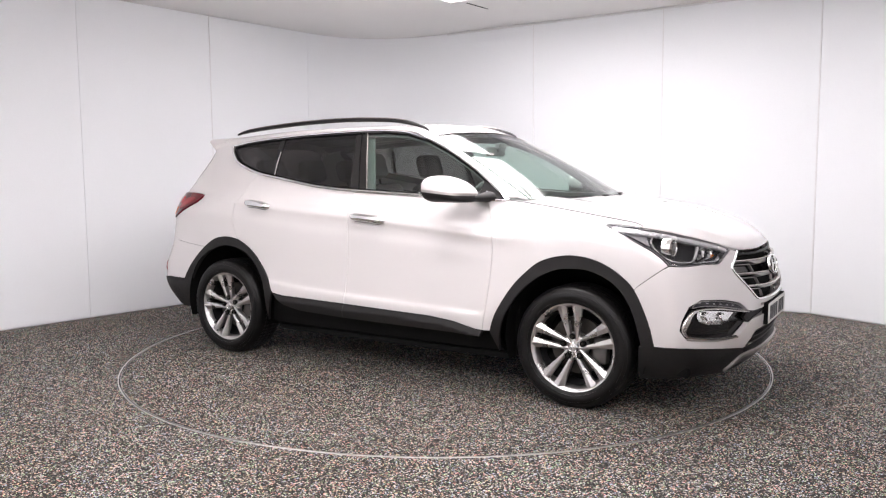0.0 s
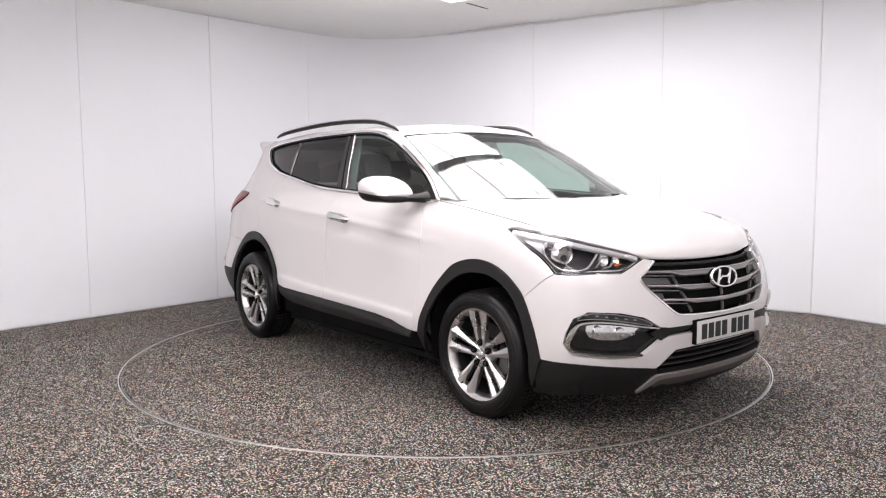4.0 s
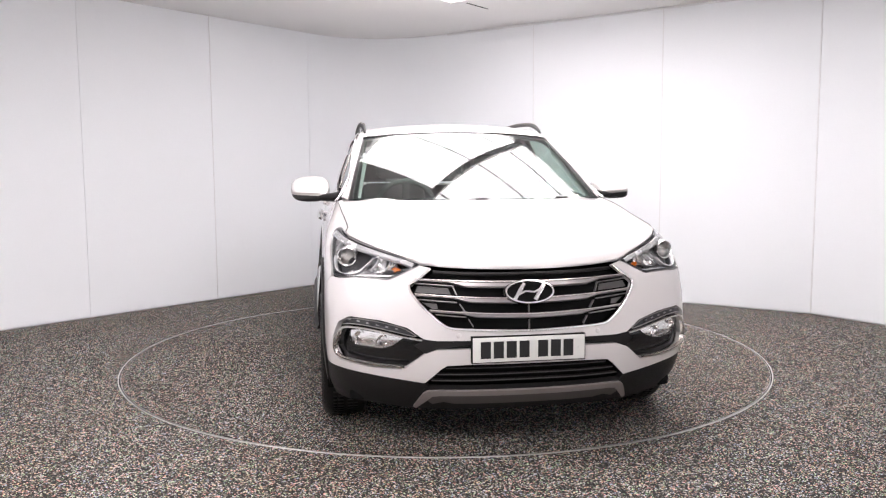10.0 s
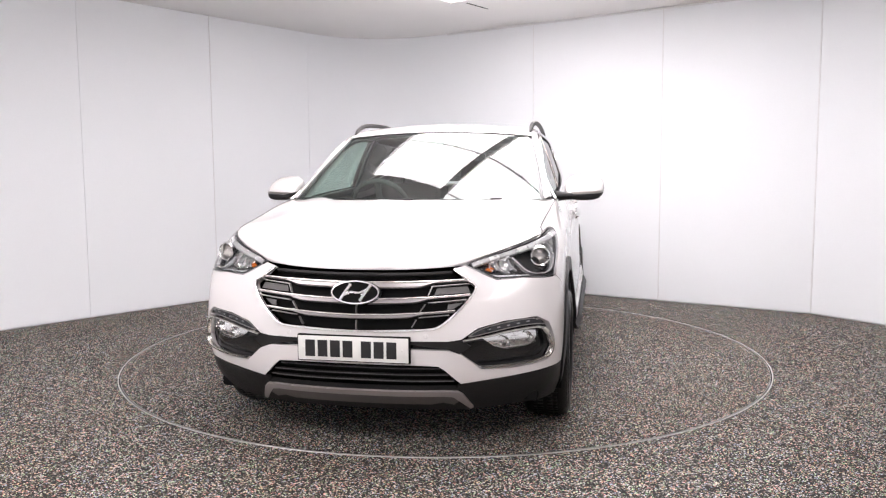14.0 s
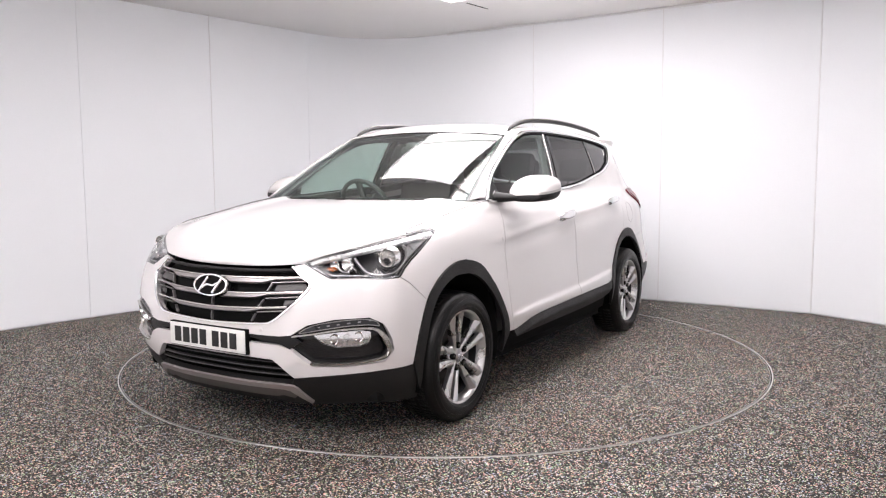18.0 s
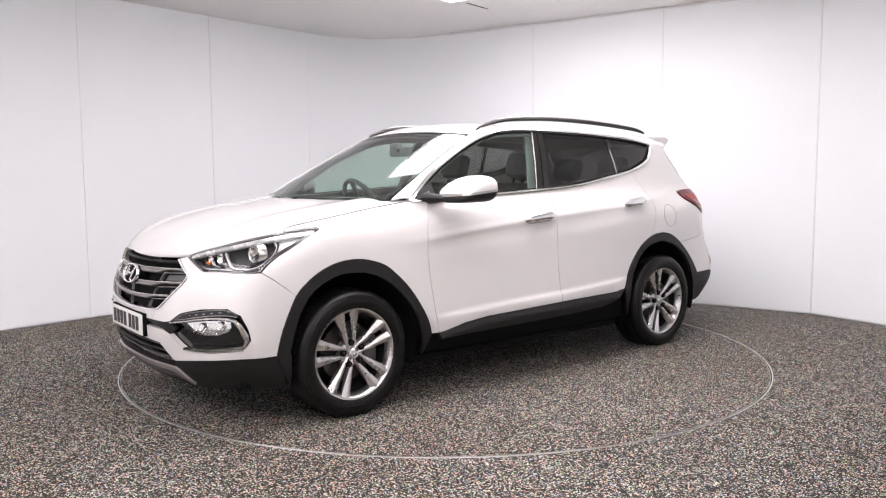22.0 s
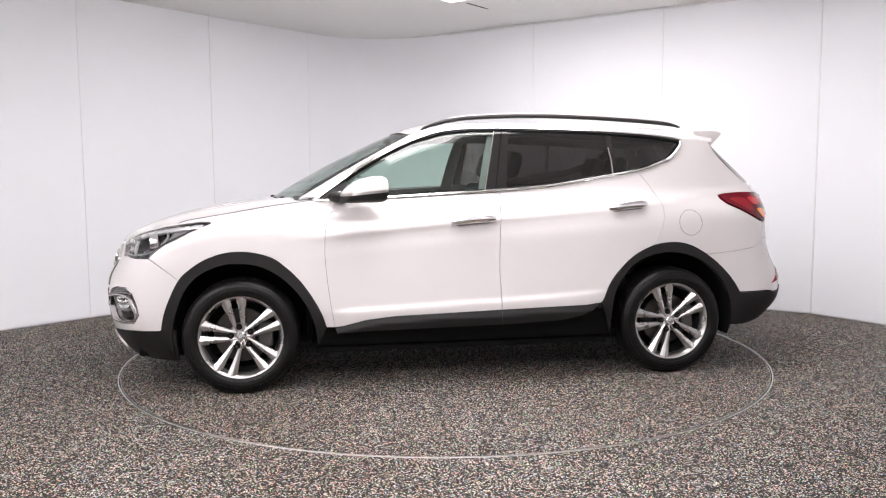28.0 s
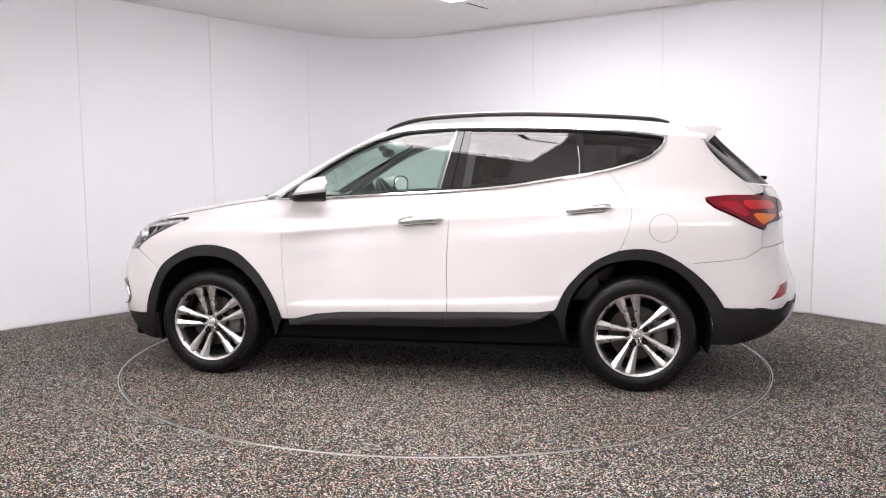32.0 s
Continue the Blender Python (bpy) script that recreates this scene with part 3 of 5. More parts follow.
def body_table():
    """Points of the body's skin: s runs from the nose's middle round one side to the tail's middle (s = 2.8 - x on the side)."""
    tab = np.zeros((len(S_AT), len(Z_AT), 3))
    for j, z in enumerate(Z_AT):
        nose = [f(z) for f in NOSE]
        tail = [f(z) for f in TAIL]
        w = float(flank(-1.5, z))
        knots = [-0.5, -0.26, 0, 0.26, 0.51, 2.82 - nose[3], 2.8 - nose[4], max(1.45, 3.05 - nose[4]), 1.70, 1.9, 2.2, 2.6, 3.0, 3.4, 3.8, 4.1, 4.3, 4.5, 4.80, 5.04, 5.35, 5.7, 6.05, 6.36]
        pts = [(nose[2], -0.5), (nose[1], -0.26), (nose[0], 0), (nose[1], 0.26), (nose[2], 0.5), (nose[3], 0.78), (nose[4], 0.87)]
        pts[6] = (nose[4], min(0.888, float(flank(nose[4] - 0.2, z)) - 0.02))
        pts[5] = (nose[3], pts[6][1] - 0.085)
        pts += [(2.8 - s, float(flank(2.8 - s, z))) for s in knots[7:18]]
        pts += [(tail[0], w - 0.075), (tail[1], w - 0.25), (tail[2], 0.35), (tail[3], 0), (tail[2], -0.35), (tail[1], -w + 0.25)]
        tab[:, j, :2] = spline(knots, pts, S_AT)
        tab[:, j, 2] = z
    for axis in (0, 1):
        for _ in range(2):
            pad = np.concatenate([np.take(tab, [0], axis), tab, np.take(tab, [-1], axis)], axis)
            n = tab.shape[axis]
            lo, mid, hi = (np.take(pad, range(k, n + k), axis) for k in (0, 1, 2))
            tab = np.concatenate([np.take(tab, [0], axis), np.take((lo + 2 * mid + hi) / 4, range(1, n - 1), axis), np.take(tab, [-1], axis)], axis)
    return tab


BODY = body_table()
CREASE = pchip((-1.9, -1.672, -1.35, -0.93, -0.63, -0.27, 0.08, 0.43, 0.63, 0.952, 1.15), (1.153, 1.142, 1.092, 1.049, 1.028, 1.005, 0.980, 0.952, 0.932, 0.900, 0.885))
LOWCREASE = pchip((-0.95, -0.59, -0.21, 0.28, 0.61, 0.9), (0.557, 0.532, 0.514, 0.498, 0.486, 0.472))


def cubic(t):
    return np.stack([-0.5 * t**3 + t**2 - 0.5 * t, 1.5 * t**3 - 2.5 * t**2 + 1, -1.5 * t**3 + 2 * t**2 + 0.5 * t, 0.5 * t**3 - 0.5 * t**2])


def skin(s, z):
    """The body's skin on the left, with the pressed lines in its doors."""
    s, z = np.asarray(s, float), np.asarray(z, float)
    a, b = (s - S_AT[0]) / CELL, (z - Z_AT[0]) / CELL
    i, j = np.clip(a.astype(int), 1, len(S_AT) - 3), np.clip(b.astype(int), 1, len(Z_AT) - 3)
    wa, wb = cubic(a - i), cubic(b - j)
    out = np.zeros((len(s), 3))
    for m in range(4):
        for n in range(4):
            out += (wa[m] * wb[n])[:, None] * BODY[i + m - 1, j + n - 1]
    x = 2.8 - s
    on = np.clip((x + 1.95) / 0.5, 0, 1) * np.clip((1.15 - x) / 0.45, 0, 1)
    d = z - CREASE(np.clip(x, -1.9, 1.15))
    press = 0.006 * np.exp(-((d - 0.010) / 0.022) ** 2) - 0.005 * np.exp(-((d + 0.055) / 0.045) ** 2)
    low = z - LOWCREASE(np.clip(x, -0.95, 0.9))
    on2 = np.clip((x + 0.95) / 0.2, 0, 1) * np.clip((0.85 - x) / 0.2, 0, 1)
    press2 = 0.015 / (1 + np.exp(np.clip(low / 0.0055, -40, 40)))
    side = np.where((s > 1.3) & (s < 4.8), 1.0, 0.0)
    out[:, 1] += side * (on * press + on2 * press2) + np.where(s < 2.4, swell(out[:, 0], z), 0.0)
    return out


def pane_skin(s, z):
    """The side windows' own bowed surface, without the shoulder below them."""
    p = skin(s, z)
    x = p[:, 0]
    front, back = np.clip((x - 0.2) / 0.8, 0, None), np.clip((-x - 0.9) / 0.8, 0, None)
    p[:, 1] = PANE(z) - NARROW(z) * front**2 - LEAN(z) * back**2
    return p


def inner(poly, gap):
    """An outline drawn in by a small gap all round."""
    area = sum(poly[i - 1][0] * poly[i][1] - poly[i][0] * poly[i - 1][1] for i in range(len(poly)))
    sgn = 1 if area > 0 else -1
    n, out = len(poly), []
    for i in range(n):
        a, b, c = (Vector(poly[(i + k) % n]) for k in (-1, 0, 1))
        d1, d2 = (b - a).normalized(), (c - b).normalized()
        n1, n2 = Vector((-d1.y, d1.x)) * sgn, Vector((-d2.y, d2.x)) * sgn
        m = n1 + n2
        m = m / max(m.length_squared, 0.6) * 2 if m.length > 1e-6 else n1
        out.append(tuple(b + m * gap))
    return out


def side_pair(name, make, mat, parent=None, label=""):
    """A part on the left and its mirror image on the right."""
    bm = make()
    other = mirrored(bm)
    return part(name, bm, mat, parent or car, label), part(name, other, mat, parent or car, label)


def found(axis, value, z):
    """Where along the skin, at a height, it reaches a value of x (axis 0) or y (axis 1) near the nose."""
    lo, hi = 0.0, 1.7
    for _ in range(26):
        mid = (lo + hi) / 2
        v = skin(np.array([mid]), np.array([z]))[0][axis]
        if (v > value) == (axis == 0):
            lo = mid
        else:
            hi = mid
    return (lo + hi) / 2


def X(points):
    """Outline points given as (x ahead, z), in the skin's own directions."""
    return [(2.8 - x if x < 1.2 else found(0, x, z), z) for x, z in points]


def Y(points):
    """Outline points given as (y, z) on the nose, in the skin's own directions."""
    return [(y if y < 0.3 else found(1, y, z), z) for y, z in points]


# outlines on the side, x ahead and height
ARCH_F = [(1.799, 0.392), (1.768, 0.520), (1.692, 0.682), (1.608, 0.760), (1.505, 0.815), (1.395, 0.841), (1.280, 0.838), (1.159, 0.803), (1.075, 0.740), (1.000, 0.664), (0.935, 0.572), (0.882, 0.475), (0.850, 0.383)]
ARCH_F_IN = [(1.735, 0.236), (1.734, 0.375), (1.711, 0.485), (1.673, 0.592), (1.614, 0.678), (1.54, 0.731), (1.44, 0.767), (1.355, 0.771), (1.257, 0.761), (1.16, 0.719), (1.077, 0.656), (1.005, 0.576), (0.944, 0.472), (0.914, 0.363), (0.905, 0.27)]
ARCH_R = [(-0.858, 0.477), (-0.875, 0.500), (-0.906, 0.568), (-0.949, 0.635), (-1.035, 0.725), (-1.125, 0.788), (-1.229, 0.832), (-1.34, 0.845), (-1.459, 0.829), (-1.575, 0.772), (-1.683, 0.691), (-1.750, 0.608), (-1.798, 0.508)]
ARCH_R_IN = [(-0.925, 0.277), (-0.926, 0.36), (-0.93, 0.443), (-0.949, 0.534), (-0.996, 0.619), (-1.062, 0.693), (-1.148, 0.747), (-1.248, 0.774), (-1.337, 0.781), (-1.438, 0.764), (-1.528, 0.729), (-1.616, 0.669), (-1.683, 0.591), (-1.731, 0.5), (-1.763, 0.386), (-1.768, 0.29)]
SHUT_F = [(0.785, 1.125), (0.802, 1.081), (0.842, 0.978), (0.852, 0.84), (0.845, 0.702), (0.825, 0.528), (0.801, 0.382)]
SHUT_M = [(-0.236, 1.172), (-0.22, 0.973), (-0.209, 0.732), (-0.215, 0.559), (-0.215, 0.454)]
SHUT_R = [(-1.165, 1.296), (-1.238, 1.204), (-1.291, 1.102), (-1.303, 1.05), (-1.294, 0.982), (-1.265, 0.90), (-1.235, 0.838)]
SHUT_F, SHUT_M, SHUT_R = (rounded(p, 4, False) for p in (SHUT_F, SHUT_M, SHUT_R))
SILL = [(0.801, 0.382), (0.757, 0.385), (0.618, 0.42), (0.445, 0.437), (-0.212, 0.454), (-0.763, 0.466), (-0.858, 0.477)]
BELT = [(0.905, 1.130), (0.753, 1.130), (0.614, 1.134), (0.441, 1.145), (0.268, 1.154), (-0.236, 1.179), (-0.422, 1.191), (-0.595, 1.208), (-0.766, 1.234), (-0.904, 1.257), (-1.171, 1.300), (-1.38, 1.366), (-1.440, 1.404), (-1.487, 1.452), (-1.500, 1.480)]
TOPS = [(-1.494, 1.498), (-1.464, 1.507), (-1.322, 1.526), (-1.145, 1.541), (-0.79, 1.561), (-0.435, 1.570), (-0.244, 1.572), (-0.08, 1.569), (0.097, 1.553), (0.276, 1.504), (0.455, 1.424), (0.636, 1.319), (0.781, 1.220), (0.880, 1.148)]
LAMP_TOP = [(0.495, 0.881), (0.570, 0.907), (0.742, 0.941), (0.931, 0.971), (1.102, 0.996), (1.235, 1.013), (1.282, 1.013)]
LAMP_LOW = [(1.290, 1.007), (1.183, 0.962), (1.106, 0.926), (1.034, 0.890), (0.982, 0.854), (0.945, 0.818), (0.898, 0.811), (0.776, 0.815), (0.648, 0.812), (0.606, 0.828), (0.545, 0.854), (0.489, 0.876)]
HOOD_LINE = [(0.487, 0.884), (0.568, 0.910), (0.741, 0.944), (0.930, 0.974), (1.097, 0.999), (1.128, 1.006), (1.168, 1.021)] + X([(1.58, 1.034), (1.48, 1.050), (1.34, 1.073), (1.2, 1.096), (1.05, 1.117), (0.90, 1.135)])
GRILLE = [(0.0, 0.850), (0.26, 0.854), (0.434, 0.857), (0.500, 0.810), (0.543, 0.778), (0.508, 0.718), (0.436, 0.648), (0.384, 0.611), (0.332, 0.599), (0.18, 0.592), (0.0, 0.587)]
FOG = [(0.0, 0.545), (0.43, 0.545)] + Y([(0.477, 0.552), (0.547, 0.600), (0.662, 0.628), (0.800, 0.638), (0.850, 0.606), (0.873, 0.535), (0.877, 0.482), (0.848, 0.428), (0.697, 0.408), (0.560, 0.412), (0.478, 0.482)]) + [(0.43, 0.503), (0.267, 0.506), (0.0, 0.506)]
TAIL_LAMP = [(4.530, 1.138), (4.60, 1.146), (4.698, 1.151), (4.82, 1.149), (4.936, 1.144), (5.05, 1.135), (5.165, 1.123), (5.255, 1.090), (5.245, 1.020), (5.12, 1.005), (4.968, 0.996), (4.892, 0.980), (4.871, 0.955), (4.775, 0.984), (4.677, 1.033), (4.574, 1.084), (4.537, 1.116)]
GAP = 0.0017


def sheet_pair(name, outline, mat, label="", gap=GAP, off=0.0, step=0.03, lip=0.014, surface=skin, parent=None):
    return side_pair(name, lambda: sheet(inner(outline, gap) if gap else outline, surface, off, step, lip), mat, parent, label)


def nose_skin(s, z):
    """The skin at the nose, on both sides of the middle."""
    s = np.asarray(s, float)
    p = skin(np.abs(s), z)
    p[:, 1] *= np.where(s < 0, -1, 1)
    return p


def across(half):
    """Both halves of an outline that starts and ends in the middle."""
    return [(s, z) for s, z in half] + [(-s, z) for s, z in half[::-1] if s > 1e-6]


def build_flanks():
    fender = X(SHUT_F) + X(rounded(ARCH_F[::-1][0:11], 4, False)) + X([(1.7135, 0.7035)]) + [(0.949, 0.811), (0.988, 0.849), (1.040, 0.885), (1.112, 0.921), (1.187, 0.959), (1.294, 1.0055), (1.287, 1.0160), (1.237, 1.0160), (1.135, 1.002)] + HOOD_LINE[5:] + [(1.93, 1.132)]
    sheet_pair("front_wing", fender, PAINT, gap=0.0007)
    door = X(SHUT_F) + X(SILL[1:4]) + X(SHUT_M[::-1]) + [(3.036, 1.172)] + X([(0.268, 1.147), (0.441, 1.138), (0.614, 1.127)])
    doors_f = sheet_pair("front_door", door, PAINT, step=0.010)
    rear = X(SHUT_M) + X(SILL[5:]) + X(rounded(ARCH_R[0:7], 4, False)[1:]) + X(SHUT_R[::-1]) + X([(-0.904, 1.250), (-0.766, 1.227), (-0.595, 1.201), (-0.422, 1.184)])
    doors_r = sheet_pair("rear_door", rear, PAINT, step=0.010)
    quarter = X(SHUT_R) + X(rounded(ARCH_R[6:10], 4, False)) + [(4.42, 0.759), (4.60, 0.776), (4.717, 0.794), (4.79, 0.830), (4.838, 0.850), (4.842, 0.90), (4.858, 0.949)] + [(4.771, 0.979), (4.673, 1.028), (4.570, 1.079), (4.532, 1.112), (4.523, 1.139), (4.60, 1.151), (4.698, 1.156), (4.86, 1.153)]
    quarter += [(4.84, 1.20), (4.70, 1.33), (4.592, 1.455), (4.55, 1.492), (4.42, 1.507), (4.312, 1.510), (4.309, 1.49), (4.297, 1.452), (4.250, 1.400), (4.188, 1.357)]
    sheet_pair("rear_wing", quarter, PAINT, gap=0.0003)
    # fuel flap
    flap = [(2.8 + 1.483 + 0.081 * math.cos(a), 0.965 + 0.081 * math.sin(a)) for a in np.linspace(0, 2 * math.pi, 33)[:-1]]
    part("fuel_flap", ribbon(flap, skin, 0.0022, 0.0006, 0.0, True), DARKBAR, car, "fine round joint of the fuel flap")
    # cladding
    sheet_pair("wheel_arch_trim", X(rounded(ARCH_F, 4, False)) + X(rounded(ARCH_F_IN[::-1], 4, False)), CLAD, off=0.010, lip=0.018, gap=0.001)
    sheet_pair("wheel_arch_trim", X(rounded(ARCH_R, 4, False)) + X(rounded(ARCH_R_IN[::-1], 4, False)), CLAD, off=0.010, lip=0.018, gap=0.001)
    step = X(SILL) + X([(-0.80, 0.44), (-0.72, 0.405), (-0.59, 0.380), (-0.211, 0.366), (0.619, 0.357), (0.79, 0.345)])
    top = np.array(SILL[::-1])

    def sill_skin(s, z):
        """The sill stands out below its upper edge."""
        p = skin(s, z)
        down = np.interp(2.8 - np.asarray(s), top[:, 0], top[:, 1]) - z
        p[:, 1] += 0.022 * np.clip(down / 0.036, 0, 1)
        return p
    sheet_pair("sill_trim", step, CLAD, off=0.006, lip=0.03, gap=0.001, surface=sill_skin, step=0.015)
    rocker = X([(0.85, 0.36), (-0.90, 0.43), (-0.955, 0.24), (0.90, 0.24)])
    sheet_pair("rocker", rocker, MATTBLACK, off=-0.055, lip=0.03)
    cut = X([(-0.2135, 0.457), (-0.2135, 0.37)])
    side_pair("trim_joint", lambda: ribbon(rounded(cut, 8, False), sill_skin, 0.003, 0.001, 0.006), DARKBAR)
    return doors_f, doors_r


def build_nose():
    edge = [(0.946, 0.808)] + X([(1.715, 0.702)]) + X(rounded(ARCH_F[2::-1], 4, False))
    mouth_edge = [(0.549, 0.778), (0.504, 0.814), (0.439, 0.862), (0.484, 0.872), (0.540, 0.849), (0.600, 0.823), (0.645, 0.806), (0.776, 0.810), (0.898, 0.805)]
    upper = [(0.0, 0.582), (0.18, 0.587), (0.334, 0.594), (0.388, 0.606), (0.441, 0.644), (0.513, 0.715)] + mouth_edge + [p for p in edge if p[1] > 0.505] + X([(1.773, 0.5)]) + FOG[8:0:-1] + [(0.0, 0.545)]
    lower = [(0.0, 0.527)] + FOG[::-1][1:7] + FOG[8:9] + X([(1.773, 0.5)]) + [p for p in edge if p[1] <= 0.495] + X([(1.85, 0.390), (1.95, 0.388)]) + Y([(0.470, 0.345), (0.405, 0.410), (0.375, 0.431)]) + [(0.267, 0.435), (0.0, 0.435)]
    part("front_bumper", sheet(across(upper), nose_skin, 0, 0.03, 0.03), PAINT, car)
    part("bumper_lower_panel", sheet(across(lower), nose_skin, 0, 0.03, 0.03), PAINT, car)
    low = [(0.0, 0.314), (0.462, 0.318), (0.474, 0.340)] + X([(1.95, 0.384), (1.85, 0.386), (1.80, 0.392), (1.72, 0.385), (1.715, 0.205), (1.858, 0.208), (1.945, 0.216)]) + Y([(0.5, 0.196)]) + [(0.0, 0.195)]
    part("lower_bumper", sheet(across(low), nose_skin, 0.0, 0.03, 0.03), CLAD, car, "black plastic lower bumper")
    skid = [(0.0, 0.312), (0.40, 0.314), (0.462, 0.310), (0.482, 0.296), (0.525, 0.222), (0.508, 0.213), (0.462, 0.258), (0.436, 0.284), (0.40, 0.289), (0.0, 0.287)]
    # same silver plate below its light top band, shade put into a darker colour
    deep = [(0.0, 0.2855), (0.40, 0.2875), (0.434, 0.2825), (0.460, 0.2565), (0.43, 0.236), (0.38, 0.250), (0.33, 0.238), (0.0, 0.236)]
    part("skid_lower_shade", sheet(across(deep), nose_skin, 0.006, 0.03, 0.02), SKIDSHADE, car, "lower part of the silver skid plate, coloured darker as in shade")
    part("skid_plate", sheet(across(skid), nose_skin, 0.012, 0.03, 0.02), SKID, car, "satin silver skid plate")
    # lower grille
    mouth = [(0.0, 0.436), (0.267, 0.436), (0.378, 0.432), (0.408, 0.412), (0.476, 0.343), (0.464, 0.316), (0.0, 0.312)]
    low_grille = part("lower_grille", sheet(across(mouth), nose_skin, -0.06, 0.04, 0.0), MATTBLACK, car, "black lower grille")
    for z, w in ((0.410, 0.385), (0.378, 0.425), (0.346, 0.450)):
        part("grille_bar", ribbon([(s, z) for s in np.linspace(-w, w, 25)], nose_skin, 0.007, 0.012, -0.03), CLAD, low_grille)
        part("bar_edge", ribbon([(s, z + 0.0035) for s in np.linspace(-w, w, 25)], nose_skin, 0.0025, 0.004, -0.0185), INSETGREY, low_grille)
    # main grille
    grille = part("grille", sheet(across(GRILLE), nose_skin, -0.05, 0.04, 0.0), MATTBLACK, car, "dark grille with silver bars and an oval badge")
    edge = rounded(GRILLE[2:11] + [(-s, z) for s, z in GRILLE[9:1:-1]], 5, False)
    part("grille_frame", ribbon(edge, nose_skin, 0.012, 0.008, -0.001), CHROME, grille, "chrome grille frame")
    part("grille_lip", ribbon([(s, 0.842 + 0.04 * s * s) for s in np.linspace(-0.43, 0.43, 25)], nose_skin, 0.014, 0.006, -0.020), CLAD, grille)

    def bar(z0, z1, w0, w1, wide):
        """A bar that is thin at its ends and steps down to a deep band in its middle, with a brighter strip on its
        upper edge that imitates the ceiling's reflection.
        """
        ss = np.linspace(-w1, w1, 61)
        top = [z0 + (z1 - z0) * (abs(s) / w1) ** 1.5 for s in ss]
        widths = [0.008 + (wide - 0.008) * float(np.clip((w0 + 0.07 - abs(s)) / 0.07, 0, 1)) for s in ss]
        part("grille_bar", ribbon([(s, z - w / 2) for s, z, w in zip(ss, top, widths)], nose_skin, widths, 0.013, -0.014), GRILLEBAND, grille)
        part("bar_edge", ribbon(list(zip(ss, top)), nose_skin, 0.0075, 0.013, -0.009), WARMCHROME, grille)
    bar(0.803, 0.813, 0.29, 0.512, 0.026)
    bar(0.730, 0.749, 0.27, 0.518, 0.024)
    bar(0.661, 0.681, 0.24, 0.455, 0.021)
    for z0, z1, w0, w1 in ((0.787, 0.797, 0.34, 0.520), (0.716, 0.728, 0.33, 0.505), (0.650, 0.662, 0.29, 0.430)):
        for k in (-1, 1):
            part("grille_rib", ribbon([(k * s, z0 + (z1 - z0) * (s - w0) / (w1 - w0)) for s in np.linspace(w0, w1, 9)], nose_skin, 0.005, 0.010, -0.016), GRILLEBAND, grille)
    for s0, s1, z0, z1 in ((0.345, 0.328, 0.786, 0.748), (0.317, 0.295, 0.710, 0.677), (0.278, 0.258, 0.640, 0.606)):
        for k in (-1, 1):
            part("grille_post", ribbon([(k * s0, z0), (k * (s0 + s1) / 2, (z0 + z1) / 2), (k * s1, z1)], nose_skin, 0.005, 0.01, -0.018), GRILLEBAND, grille)
    for z0, z1 in ((0.702, 0.668), (0.634, 0.592)):
        part("grille_post", ribbon([(0, z0), (0, (z0 + z1) / 2), (0, z1)], nose_skin, 0.005, 0.01, -0.020), GRILLEBAND, grille)
    for k in (-1, 1):
        for pad in ([(0.368, 0.782), (0.508, 0.790), (0.523, 0.762), (0.356, 0.754)], [(0.425, 0.712), (0.492, 0.718), (0.448, 0.690), (0.420, 0.688)]):
            part("grille_inset", sheet([(k * s, z) for s, z in pad], nose_skin, -0.026, 0.04, 0.004), INSETGREY, grille)
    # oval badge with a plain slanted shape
    oval = [(0.108 * math.cos(a), 0.755 + 0.0475 * math.sin(a)) for a in np.linspace(0, 2 * math.pi, 49)[:-1]]
    badge = part("badge", sheet(oval, nose_skin, 0.010, 0.03, 0.03), MATTBLACK, grille, "oval chrome badge")
    part("badge_surround", sheet([(s * 1.10, 0.755 + (z - 0.755) * 1.14) for s, z in oval], nose_skin, 0.0, 0.03, 0.03), GLOSSBLACK, grille)
    part("badge_ring", ribbon(oval, nose_skin, 0.011, 0.010, 0.010, True), CHROME, grille)
    for k in (-1, 1):
        leg = [(k * 0.047 + 0.024 * t, 0.755 + 0.036 * t) for t in (-1, -0.5, 0, 0.5, 1)]
        part("badge_shape", ribbon(leg, nose_skin, 0.018, 0.008, 0.012), CHROME, grille)
    part("badge_shape", ribbon([(-0.050, 0.743), (-0.02, 0.757), (0.02, 0.753), (0.050, 0.767)], nose_skin, 0.013, 0.008, 0.012), CHROME, grille)
    # number plate: blank bars for its characters
    plate = part("number_plate", box((2.236, -0.266, 0.450), (2.242, 0.250, 0.561), 0.002), PLATE, car, "white number plate with black characters")
    part("plate_holder", box((2.205, -0.271, 0.445), (2.2375, 0.255, 0.566), 0.003), MATTBLACK, car)
    y = 0.196
    for k in range(7):
        wide = 0.046
        y0 = y - wide
        part("character_bar", box((2.2415, y0, 0.467), (2.2432, y, 0.543), 0.0), INK, plate, smooth=False)
        y = y0 - (0.040 if k == 2 else 0.013)
    for k in (-1, 1):
        part("plate_screw", lathe([(0.0, 0.0022), (0.004, 0.0018), (0.006, 0.0)], 12, "x"), PLATE, plate).location = (2.242, 0.230 * k - 0.008, 0.506)
    # dark band and fog lamp recess
    part("bumper_insert", sheet(across(FOG), nose_skin, -0.035, 0.04, 0.0), GLOSSBLACK, car, "gloss black bumper insert")
